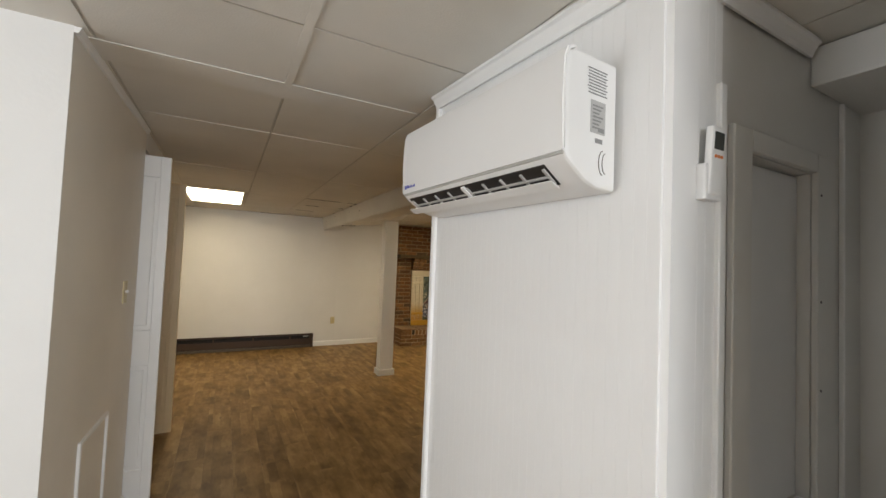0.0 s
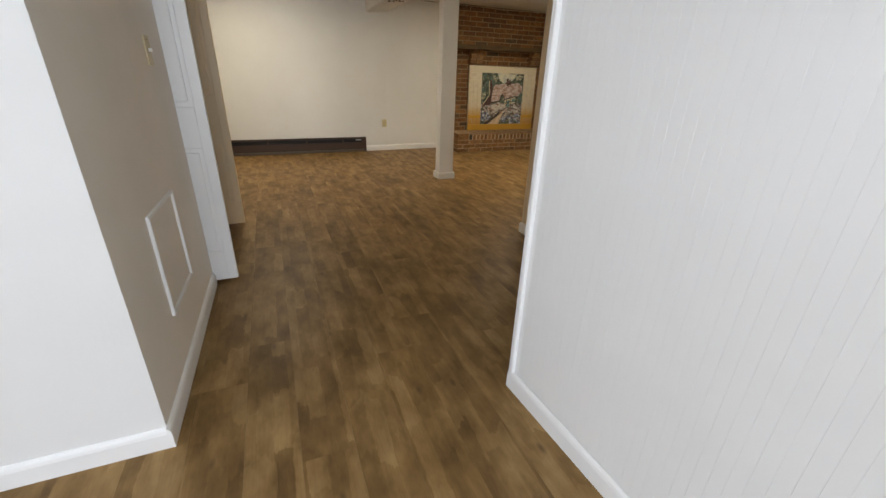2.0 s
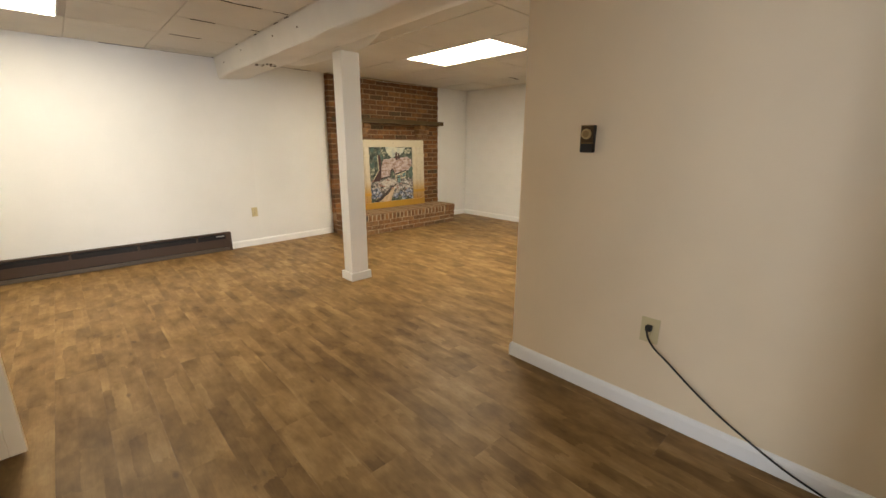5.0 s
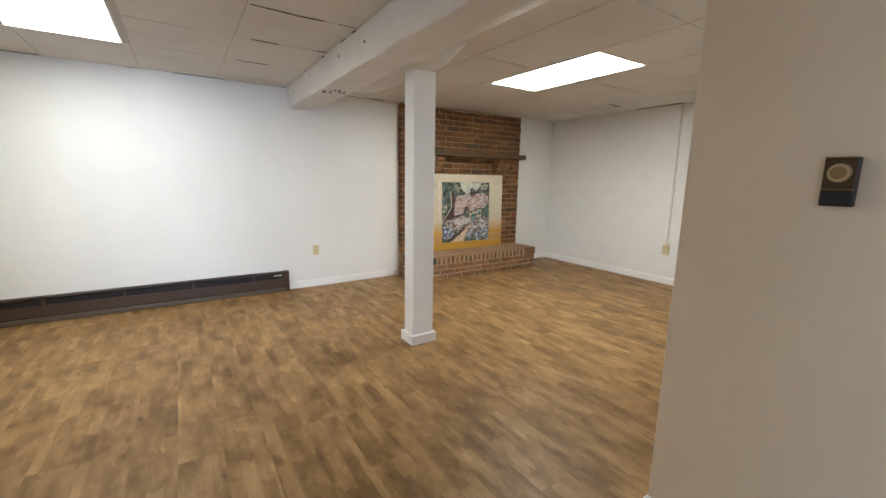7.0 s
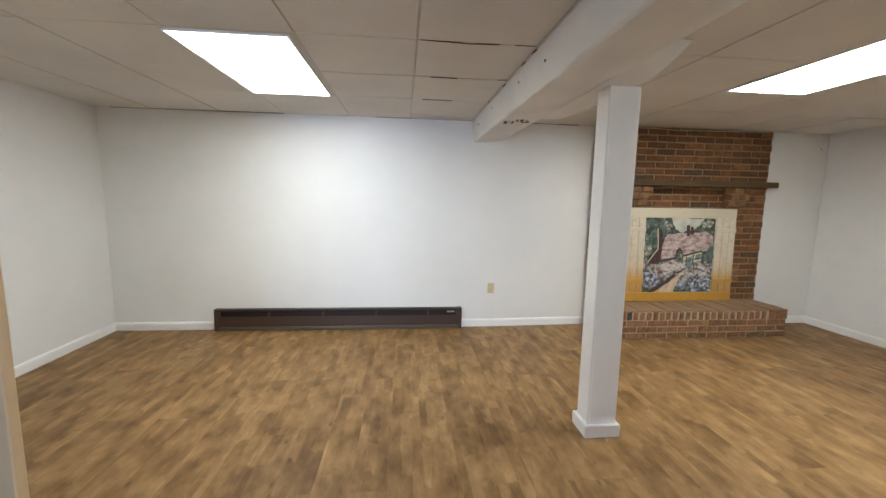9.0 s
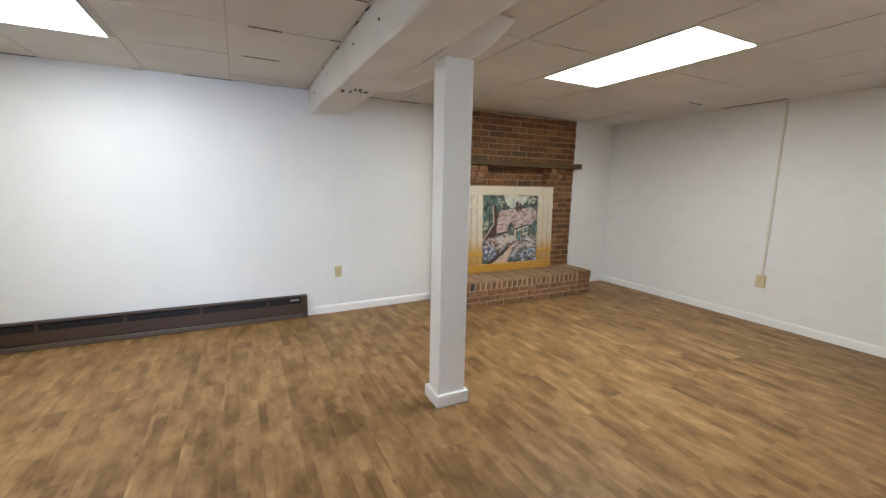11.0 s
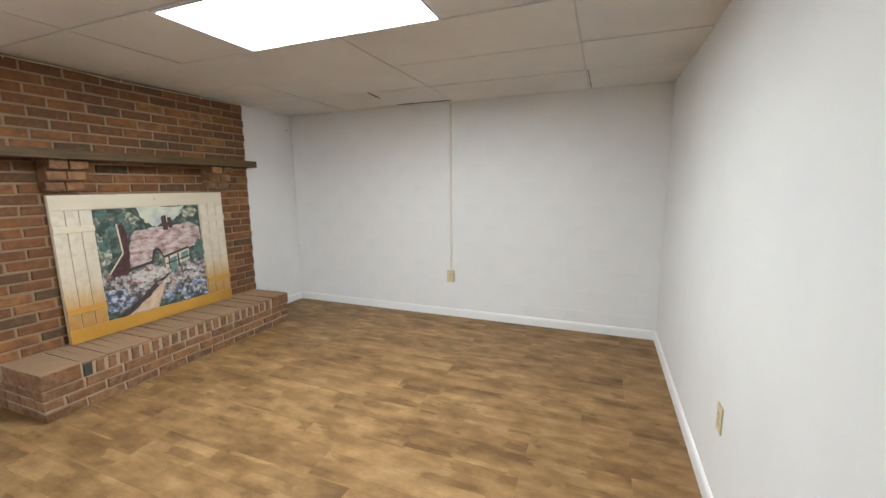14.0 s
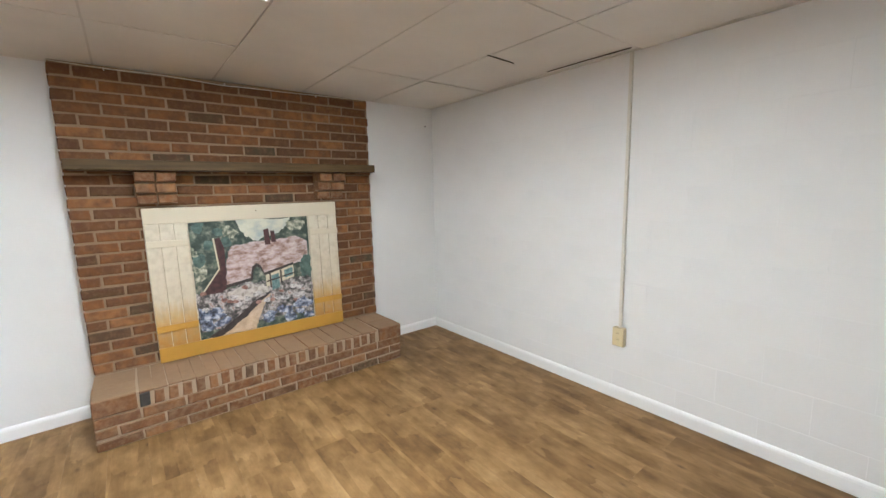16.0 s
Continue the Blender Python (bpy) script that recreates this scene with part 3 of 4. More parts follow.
part("collar", box(-0.109, -0.093, 0.0, 0.109, 0.093, 0.078, 0.007, 2), TRIM, post)
part("corner_bead", box(-0.0925, -0.0765, 0.08, -0.076, -0.060, 2.015, 0.003), TRIM, post)

# ---- recessed fluorescent lights ----
def ceiling_light(x0, x1, y0, y1, glow):
    t = thing("ceiling_light", pose((x0 + x1) / 2, (y0 + y1) / 2, H), "lit recessed fluorescent ceiling light with a prismatic diffuser", "light", "recessed ceiling lights")
    w, l = (x1 - x0) / 2, (y1 - y0) / 2
    fb = bmesh.new()
    for a in ((-w, -l, -w + 0.012, l), (w - 0.012, -l, w, l), (-w + 0.012, -l, w - 0.012, -l + 0.012), (-w + 0.012, l - 0.012, w - 0.012, l)):
        add_box(fb, a[0], a[1], -0.007, a[2], a[3], 0.013, 0.002)
    part("frame", fb, TRIM, t)
    part("diffuser", box(-w + 0.013, -l + 0.013, 0.000, w - 0.013, l - 0.013, 0.006), glow, t, "glowing white prismatic diffuser")
    return t


ceiling_light(-0.305, 0.305, 5.06, 6.285, DIFFUSER_WEST)
ceiling_light(3.170, 3.770, 4.405, 5.63, DIFFUSER_EAST)

# ---- bifold closet doors, folded open ----
def leaf_mesh(width, height):
    """A two-panel door leaf: stiles and rails round sunk fields with raised panels."""
    bm = box(0.004, -0.0060, 0.004, width - 0.004, 0.0060, height - 0.004)
    m, t = 0.052, 0.0165
    for x0, x1 in ((0, m), (width - m, width)):
        add_box(bm, x0, -t, 0, x1, t, height, 0.003)
    for z0, z1 in ((0, 0.185), (0.785, 0.995), (1.905, height)):
        add_box(bm, m - 0.002, -t + 0.0004, z0, width - m + 0.002, t - 0.0004, z1, 0.004)
    for z0, z1 in ((0.185, 0.785), (0.995, 1.905)):
        add_box(bm, m + 0.020, -0.0135, z0 + 0.024, width - m - 0.020, 0.0135, z1 - 0.024, 0.007, 2)
    return bm


def bifold(name, y, flip, label, paint):
    t = thing(name, pose(-0.44, y, 0.02), label, "door", "bifold closet doors")
    for k, off in enumerate((0.0, 0.040 * flip)):
        leaf = part("door_leaf", leaf_mesh(0.275, 2.035), paint, t)
        leaf.matrix_local = pose(-0.018 * k, off, 0, 0, 0, (1.5 if k == 0 else -1.5) * flip)
    hinge = bmesh.new()
    for z in (0.25, 1.0, 1.8):
        add_cyl(hinge, (0.262, 0.020 * flip, z), 0.006, 0.07, "Z", 10)
    part("hinge", hinge, STEEL, t, "small steel fold hinges")
    piv = bmesh.new()
    add_box(piv, 0.02, -0.012, 2.035, 0.06, 0.012, 2.062, 0.002)
    part("top_pivot", piv, STEEL, t)
    return t


bifold("bifold_door", 2.945, 1, "white moulded bifold closet door folded open beside the hall wall", DOOR)
bifold("bifold_door", 3.975, 1, "white bifold closet door folded open at the jamb, tinted tan for warm light", WARMDOOR)
structure("door_track", box(-0.40, 2.94, 2.060, -0.36, 4.02, 2.086), STEEL, "steel track of the bifold doors", "track")

# ---- fittings on the walls ----
def plate(name, m, label, category, kind="outlet", plugged=False, w=0.070, h=0.115):
    t = thing(name, m, label, category)
    part("cover_plate", box(-w / 2, -0.006, -h / 2, w / 2, 0, h / 2, 0.003, 2), IVORY, t)
    if kind == "outlet":
        for z in (-0.020, 0.020):
            bm = bmesh.new()
            add_cyl(bm, (0, -0.0065, z), 0.0165, 0.004, "Y", 20)
            sock = part("socket", bm, IVORY, t)
            bm = bmesh.new()
            add_box(bm, -0.0065, -0.0092, z + 0.001, -0.0045, -0.008, z + 0.009)
            add_box(bm, 0.0045, -0.0092, z + 0.001, 0.0065, -0.008, z + 0.009)
            add_cyl(bm, (0, -0.0086, z - 0.006), 0.0024, 0.0012, "Y", 8)
            part("socket_slots", bm, IVORYDARK, sock)
    elif kind == "switch":
        part("toggle", box(-0.005, -0.020, -0.004, 0.005, -0.004, 0.010, 0.002), PLASTIC, t)
    bm = bmesh.new()
    add_cyl(bm, (0, -0.0068, 0 if kind == "outlet" else 0.042), 0.003, 0.002, "Y", 8)
    part("screw", bm, BRASS, t)
    return t


plate("wall_outlet", pose(1.845, 7.10, 0.430), "ivory duplex outlet on the white wall above the baseboard", "outlet")
plate("wall_outlet", pose(3.615, 3.12, 0.432, 0, 0, 180), "ivory duplex outlet on the white side wall", "outlet")
plate("wall_outlet", pose(1.985, 2.356, 0.433, 0, 0, -90), "ivory outlet with a black cord plugged in", "outlet", w=0.080, h=0.120)
plug = bmesh.new()
add_box(plug, -0.013, -0.034, 0.006, 0.013, -0.007, 0.032, 0.005, 2)
pl = thing("power_cord", pose(1.985, 2.356, 0.430, 0, 0, -90), "black power cord plugged into the ivory outlet", "cord")
part("plug", plug, BLACK, pl)
tube([(0.0, -0.030, 0.02), (0.0, -0.055, 0.012), (0.03, -0.050, -0.05), (0.10, -0.022, -0.115), (0.20, -0.020, -0.195), (0.32, -0.022, -0.272), (0.45, -0.024, -0.338), (0.60, -0.028, -0.402), (0.76, -0.03, -0.436)], 0.0042, "cord", BLACK, pl)
plate("light_switch", pose(-0.3022, 2.645, 1.262, 0, 0, 88.3), "ivory toggle light switch on the hall wall", "switch", "switch")

# surface conduit down to its box on the block wall
cond = thing("surface_outlet", pose(5.68, 5.070, 0, 0, 0, -90), "ivory surface outlet box fed by a white painted conduit", "outlet")
part("conduit", box(-0.010, -0.020, 0.50, 0.010, 0.0, H - 0.003, 0.003), CONDUIT, cond, "white painted surface conduit")
part("outlet_box", box(-0.037, -0.040, 0.378, 0.037, 0.0, 0.500, 0.004, 2), IVORY, cond)
for z in (0.42, 0.46):
    bm = bmesh.new()
    add_cyl(bm, (0, -0.041, z), 0.0165, 0.004, "Y", 20)
    part("socket", bm, IVORY, cond)
    bm = bmesh.new()
    add_box(bm, -0.0065, -0.0440, z + 0.001, -0.0045, -0.0428, z + 0.009)
    add_box(bm, 0.0045, -0.0440, z + 0.001, 0.0065, -0.0428, z + 0.009)
    part("socket_slots", bm, IVORYDARK, cond)

# round dial thermostat
th = thing("thermostat", pose(1.985, 2.738, 1.285, 0, 0, -90), "dark brown thermostat with a round tan dial", "thermostat")
part("body", box(-0.033, -0.024, -0.062, 0.033, 0, 0.062, 0.004, 2), BROWNPL, th)
bm = bmesh.new()
add_box(bm, -0.031, -0.0300, -0.016, 0.031, -0.0255, 0.058, 0.002)
part("face", bm, plain("brown_gold_face", (0.085, 0.050, 0.020, 1), 0.35, 0.3), th)
for z in (-0.019, 0.0605):
    part("gold_rim", box(-0.031, -0.0325, z - 0.0016, 0.031, -0.024, z + 0.0016), BRASS, th)
bm = bmesh.new()
add_cyl(bm, (0, -0.034, 0.022), 0.024, 0.010, "Y", 32, 0.022)
part("dial", bm, TAN, th, "round tan dial")
bm = bmesh.new()
add_cyl(bm, (0, -0.0398, 0.022), 0.016, 0.003, "Y", 28)
part("dial_cap", bm, plain("dial_cap", (0.28, 0.175, 0.065, 1), 0.4), th)
bm = bmesh.new()
add_box(bm, -0.030, -0.0285, -0.058, 0.030, -0.0255, -0.0225, 0.002)
part("window", bm, BLACK, th)

# hatch cover on the hall wall
pan = thing("access_panel", pose(-0.3092, 2.257, 0.51, 0, 0, 88.3), "flush painted access panel framed by thin beading", "panel")
fb = bmesh.new()
for a in ((-0.190, -0.205, -0.175, 0.205), (0.175, -0.205, 0.190, 0.205), (-0.175, -0.205, 0.175, -0.190), (-0.175, 0.190, 0.175, 0.205)):
    add_box(fb, a[0], -0.013, a[1], a[2], 0.002, a[3], 0.003)
part("beading", fb, TRIM, pan)
part("cover", box(-0.174, -0.003, -0.189, 0.174, 0.003, 0.189, 0.001), HALL, pan)

# ---- brown baseboard heater ----
heater = thing("baseboard_heater", pose(0.245, 7.10, 0), "long dark brown steel electric baseboard heater", "heater")
L = 1.275
part("back_plate", box(-L + 0.002, -0.012, 0.012, L - 0.002, -0.001, 0.222), HEATER, heater)
cover = bmesh.new()
for a, b in ((-L, L),):
    add_box(cover, a + 0.05, -0.066, 0.052, b - 0.05, -0.060, 0.150, 0.002)
part("front_cover", cover, HEATER, heater)
lipb = bmesh.new()
add_box(lipb, -L + 0.04, -0.056, 0.208, L - 0.04, -0.012, 0.2235, 0.003)
part("top_hood", lipb, HEATER, heater)
# near-black block stands in for the shade inside the open slot
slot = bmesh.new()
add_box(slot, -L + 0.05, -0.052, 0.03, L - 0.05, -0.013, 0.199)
part("slot", slot, HEATSHADE, heater)
toe = bmesh.new()
add_box(toe, -L + 0.03, -0.074, 0.004, L - 0.03, -0.055, 0.044, 0.004)
part("toe_lip", toe, HEATGREY, heater, "scuffed grey brown lower lip")
for s in (-1, 1):
    part("end_cap", box(s * L - (0.06 if s > 0 else 0), -0.073, 0.002, s * L + (0.06 if s < 0 else 0), -0.001, 0.226, 0.004, 2), HEATER, heater)
for x in (-0.75, -0.2, 0.35, 0.9):
    part("bracket", box(x, -0.059, 0.150, x + 0.022, -0.053, 0.208), HEATER, heater)
bdg = bmesh.new()
add_box(bdg, L - 0.16, -0.058, 0.178, L - 0.075, -0.054, 0.194, 0.001)
part("badge", bdg, STICKER, heater, "small grey badge")

# ---- brick fireplace ----
BX0, BX1, BY, HT = 2.945, 4.955, 7.045, 0.298
fire = thing("fireplace", pose(0, 0, 0), "red brown brick fireplace wall with mantel and raised hearth", "fireplace")
breast = part("chimney_breast", box(2.9697, BY + 0.008, 0, BX1 - 0.004, 7.0855, H - 0.004), MORTAR, fire, "mortar bed of the brick wall")
part("chimney_return", box(BX0 + 0.006, BY + 0.008, 0, 2.9695, 7.1485, H - 0.004), MORTAR, fire)
BRICKS = {}


def brick_at(parent, x, y, z, w, d, h, material, rz=0.0):
    """A brick from its front left lower corner; w along x, d into +y."""
    wear = random.Random(f"{x:.2f} {z:.2f}").randrange(4)
    key = (round(w, 3), round(d, 3), round(h, 3), material.name, wear)
    if key not in BRICKS:
        bm = box(0, 0, 0, w, d, h)
        chip = random.Random(len(BRICKS))
        for v in bm.verts:
            v.co.x += chip.uniform(-0.0035, 0.0035)
            v.co.z += chip.uniform(-0.0035, 0.0035)
        front = [e for e in bm.edges if all(v.co.y < 1e-6 for v in e.verts)]
        bmesh.ops.bevel(bm, geom=front, offset=0.0055, segments=1, affect="EDGES")
        me = bpy.data.meshes.new("brick")
        bm.to_mesh(me)
        bm.free()
        me.materials.append(material)
        BRICKS[key] = me
    ob = new("brick", BRICKS[key])
    ob.matrix_world = pose(x, y, z, 0, 0, rz)
    ob.parent = parent
    return ob


rng = random.Random(21)
COURSE, PITCH, JOINT = (H - 0.016 - HT) / 27, 0.2225, 0.012
for c in range(27):
    z = HT + c * COURSE
    x = BX0 - (PITCH / 2 if c % 2 == 0 else 0.0)
    while x < BX1 - 0.02:
        a, b = max(x, BX0), min(x + PITCH, BX1 + JOINT)
        x += PITCH
        w = b - a - JOINT
        hidden = a > 3.33 and b < 4.56 and z > 0.34 and z + COURSE < 1.30
        if w < 0.03 or hidden:
            continue
        brick_at(breast, a, BY + rng.uniform(-0.002, 0.003), z + JOINT / 2 + rng.uniform(-0.001, 0.001), round(w - rng.choice((0, 0.003)), 3), 0.100 if a == BX0 else 0.024, COURSE - JOINT, BRICK)

# mantel shelf and its stepped brick corbels
shelf = box(2.965, 6.845, 1.572, 4.895, BY - 0.003, 1.632, 0.006, 2)
for v in shelf.verts:
    v.co.z += 0.002 * noise.noise(v.co * 9)
part("mantel_shelf", shelf, OAK, fire, "dark stained rough wooden mantel shelf")
for x0 in (3.275, 4.435):
    corb = part("corbel", box(x0 + 0.006, BY - 0.060, 1.366, x0 + 0.214, BY - 0.004, 1.571), MORTAR, fire, "stepped brick corbel under the mantel")
    for k, out in enumerate((0.075, 0.115, 0.155)):
        z = 1.366 + k * 0.0685
        for q in (0, 1):
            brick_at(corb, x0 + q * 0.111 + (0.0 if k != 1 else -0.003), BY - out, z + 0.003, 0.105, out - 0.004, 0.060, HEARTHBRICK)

# raised hearth
HX0, HX1, HY = 2.945, 4.940, 6.612
hearth = part("hearth", box(HX0 + 0.008, HY + 0.008, 0, HX1 - 0.008, BY + 0.007, HT - 0.006), PALEMORTAR, fire, "raised brick hearth with a rowlock edge")
ch, low = 0.0985, 0.0657
for c in range(3):
    z = c * low
    x = HX0 - (0.11 if c % 2 else 0.0)
    while x < HX1 - 0.02:
        a, b = max(x, HX0), min(x + PITCH, HX1 + JOINT)
        x += PITCH
        if b - a - JOINT > 0.03:
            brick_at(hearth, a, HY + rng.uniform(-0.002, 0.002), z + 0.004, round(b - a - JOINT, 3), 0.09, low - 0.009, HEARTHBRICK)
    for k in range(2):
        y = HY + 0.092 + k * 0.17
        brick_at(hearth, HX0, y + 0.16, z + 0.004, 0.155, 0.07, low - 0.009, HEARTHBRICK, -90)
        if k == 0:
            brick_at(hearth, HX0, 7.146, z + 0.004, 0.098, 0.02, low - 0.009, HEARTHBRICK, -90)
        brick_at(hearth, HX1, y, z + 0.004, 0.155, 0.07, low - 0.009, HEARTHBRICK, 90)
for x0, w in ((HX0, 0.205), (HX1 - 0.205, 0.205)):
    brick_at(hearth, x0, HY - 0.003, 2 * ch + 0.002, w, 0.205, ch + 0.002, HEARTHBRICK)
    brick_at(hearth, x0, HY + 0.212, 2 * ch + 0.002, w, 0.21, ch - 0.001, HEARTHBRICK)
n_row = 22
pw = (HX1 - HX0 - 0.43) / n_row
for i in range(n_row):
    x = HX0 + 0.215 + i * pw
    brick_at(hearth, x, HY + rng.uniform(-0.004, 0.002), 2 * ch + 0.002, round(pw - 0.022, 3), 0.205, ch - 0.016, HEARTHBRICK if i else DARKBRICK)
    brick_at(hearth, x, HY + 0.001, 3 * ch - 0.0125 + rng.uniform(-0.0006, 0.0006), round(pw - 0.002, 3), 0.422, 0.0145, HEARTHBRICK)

# thin white cable stapled along the top of the brick
cab = thing("cable", pose(0, 0, 0), "thin white cable stapled along the top of the brick", "cable")
tube([(BX0 + 0.0, 7.036, 2.188), (3.2, 7.035, 2.176), (3.5, 7.036, 2.186), (3.85, 7.034, 2.164), (3.95, 7.034, 2.172), (4.3, 7.036, 2.174), (4.7, 7.036, 2.188), (4.96, 7.036, 2.190)], 0.0028, "wire", CONDUIT, cab)
for x in (3.2, 3.85, 4.5):
    part("staple", box(x - 0.003, 7.031, 2.166, x + 0.003, 7.040, 2.184), CONDUIT, cab)

# ---- painted board that covers the fire opening ----
LEAN = 1.6
bd = thing("fireplace_cover", pose(3.945, 7.002, HT + 0.004, -LEAN), "painted wooden fireplace board with shutters and a cottage picture", "fireplace cover")
W, BH = 0.655, 1.035
part("board", box(-W, 0.0, 0.0, W, 0.016, BH, 0.002), CREAM, bd)
part("top_rail", box(-W, -0.013, BH - 0.105, W, -0.001, BH, 0.003), CREAM, bd, "cream painted top rail")
part("bottom_rail", box(-W, -0.014, 0.0, W, -0.001, 0.098, 0.003), OCHRE, bd, "ochre glazed bottom rail")
for s in (-1, 1):
    x0 = -W if s < 0 else 0.412
    w3 = (W - 0.412) / 3
    for k in range(3):
        part("shutter_slat", box(x0 + k * w3 + 0.002, -0.012, 0.099, x0 + (k + 1) * w3 - 0.002, -0.001, BH - 0.106, 0.003), GRADED, bd)
    part("shutter_batten", box(x0 + 0.001, -0.024, 0.775, x0 + 3 * w3 - 0.001, -0.0122, 0.820, 0.003), CREAM, bd)
    part("shutter_batten", box(x0 + 0.001, -0.024, 0.205, x0 + 3 * w3 - 0.001, -0.0122, 0.250, 0.003), OCHRE, bd)
hook = bmesh.new()
add_cyl(hook, (0.03, -0.0142, BH - 0.045), 0.004, 0.004, "Y", 10)
part("screw_hole", hook, BLACK, bd)

# the picture: layers of paint on a thin canvas
pic = part("picture", box(-0.408, -0.006, 0.100, 0.408, -0.001, BH - 0.107), dabbed("painted_foliage", [(0.30, (0.016, 0.026, 0.022, 1)), (0.5, (0.050, 0.075, 0.058, 1)), (0.60, (0.15, 0.17, 0.13, 1)), (0.72, (0.40, 0.39, 0.30, 1))], 17), bd, "oil painting of a thatched cottage in a flower garden")
PX, PZ, PW, PH = -0.408, 0.100, 0.816, BH - 0.207


def daub(name, pts, layer, material, rough_edge=0.0, seed=1):
    """A flat patch of paint; pts in shares of the picture's width and height."""
    r = random.Random(seed)
    out = []
    for i, (u, v) in enumerate(pts):
        u2, v2 = pts[(i + 1) % len(pts)]
        n = 6 if rough_edge else 1
        for k in range(n):
            f = k / n
            out.append((u + (u2 - u) * f + r.uniform(-1, 1) * rough_edge * (k > 0), v + (v2 - v) * f + r.uniform(-1, 1) * rough_edge * (k > 0)))
    bm = bmesh.new()
    y = -0.006 - 0.0006 * layer
    vs = [bm.verts.new((PX + u * PW, y, PZ + v * PH)) for u, v in out]
    f = bm.faces.new(vs)
    f.normal_update()
    if f.normal.y > 0:
        f.normal_flip()
    g = bmesh.ops.extrude_face_region(bm, geom=[f])
    for v in [q for q in g["geom"] if isinstance(q, bmesh.types.BMVert)]:
        v.co.y = -0.0055
    bmesh.ops.recalc_face_normals(bm, faces=bm.faces[:])
    return part(name, bm, material, pic)


SKYP = dabbed("painted_sky", [(0.3, (0.36, 0.42, 0.42, 1)), (0.55, (0.60, 0.60, 0.48, 1)), (0.8, (0.70, 0.70, 0.62, 1))], 9)
THATCH = dabbed("painted_thatch", [(0.32, (0.17, 0.10, 0.075, 1)), (0.43, (0.33, 0.22, 0.18, 1)), (0.50, (0.46, 0.36, 0.34, 1)), (0.62, (0.60, 0.51, 0.50, 1))], 1.0, 0.45, (13, 1, 24))
PLUM = dabbed("painted_plum_brick", [(0.3, (0.034, 0.013, 0.015, 1)), (0.7, (0.085, 0.034, 0.034, 1))], 30)
LIME = dabbed("painted_plaster", [(0.3, (0.50, 0.44, 0.30, 1)), (0.7, (0.66, 0.60, 0.44, 1))], 20)
DARKP = dabbed("painted_shadow", [(0.3, (0.022, 0.016, 0.018, 1)), (0.7, (0.06, 0.045, 0.04, 1))], 25)
TEAL = dabbed("painted_teal_windows", [(0.3, (0.05, 0.12, 0.12, 1)), (0.7, (0.22, 0.34, 0.33, 1))], 60)
FLOWER = dabbed("painted_flowers", [(0.35, (0.030, 0.036, 0.034, 1)), (0.46, (0.11, 0.10, 0.095, 1)), (0.54, (0.32, 0.29, 0.28, 1)), (0.60, (0.55, 0.51, 0.48, 1)), (0.66, (0.28, 0.15, 0.12, 1)), (0.78, (0.50, 0.46, 0.44, 1))], 26)
IRIS = dabbed("painted_blue_flowers", [(0.34, (0.022, 0.028, 0.038, 1)), (0.46, (0.10, 0.12, 0.19, 1)), (0.54, (0.26, 0.30, 0.42, 1)), (0.64, (0.60, 0.62, 0.68, 1))], 30)
PATHP = dabbed("painted_path", [(0.3, (0.36, 0.25, 0.15, 1)), (0.6, (0.62, 0.48, 0.34, 1)), (0.8, (0.74, 0.66, 0.54, 1))], 10)
BUSH = dabbed("painted_teal_bush", [(0.3, (0.03, 0.06, 0.055, 1)), (0.6, (0.10, 0.16, 0.14, 1)), (0.8, (0.22, 0.28, 0.24, 1))], 26)
daub("sky_patch", [(0.36, 1.0), (0.42, 0.86), (0.52, 0.80), (0.62, 0.84), (0.72, 0.86), (0.80, 0.93), (0.84, 1.0)], 1, SKYP, 0.012, 3)
daub("garden", [(0.0, 0.40), (0.2, 0.38), (0.4, 0.44), (0.6, 0.42), (0.8, 0.42), (1.0, 0.44), (1.0, 0.06), (0.0, 0.06)], 2, FLOWER, 0.012, 4)
CREAMP = dabbed("painted_blossom", [(0.36, (0.06, 0.085, 0.065, 1)), (0.48, (0.22, 0.23, 0.17, 1)), (0.58, (0.52, 0.50, 0.38, 1)), (0.75, (0.64, 0.61, 0.48, 1))], 30)
daub("blossom_tree", [(0.0, 0.80), (0.06, 0.72), (0.11, 0.62), (0.09, 0.52), (0.02, 0.50), (0.0, 0.52)], 2, CREAMP, 0.015, 11)
daub("blossom_tree", [(0.20, 0.93), (0.30, 0.96), (0.38, 0.90), (0.33, 0.84), (0.24, 0.84)], 2, CREAMP, 0.015, 12)
daub("blossom_tree", [(0.80, 0.96), (0.90, 0.99), (0.98, 0.93), (0.92, 0.87), (0.82, 0.88)], 2, CREAMP, 0.015, 13)
daub("pale_hedge", [(0.22, 0.36), (0.40, 0.42), (0.55, 0.40), (0.60, 0.33), (0.45, 0.30), (0.25, 0.29)], 3, dabbed("painted_pale_hedge", [(0.36, (0.20, 0.17, 0.15, 1)), (0.5, (0.50, 0.46, 0.41, 1)), (0.7, (0.66, 0.62, 0.57, 1))], 30), 0.012, 14)
daub("gable", [(0.05, 0.38), (0.19, 0.58), (0.25, 0.60), (0.245, 0.42), (0.20, 0.38)], 3, PLUM)
daub("chimney_left", [(0.172, 0.85), (0.222, 0.86), (0.250, 0.76), (0.245, 0.52), (0.19, 0.55)], 4, PLUM)
daub("gable_edge", [(0.04, 0.375), (0.04, 0.392), (0.188, 0.590), (0.165, 0.855), (0.178, 0.860), (0.200, 0.585)], 5, LIME)
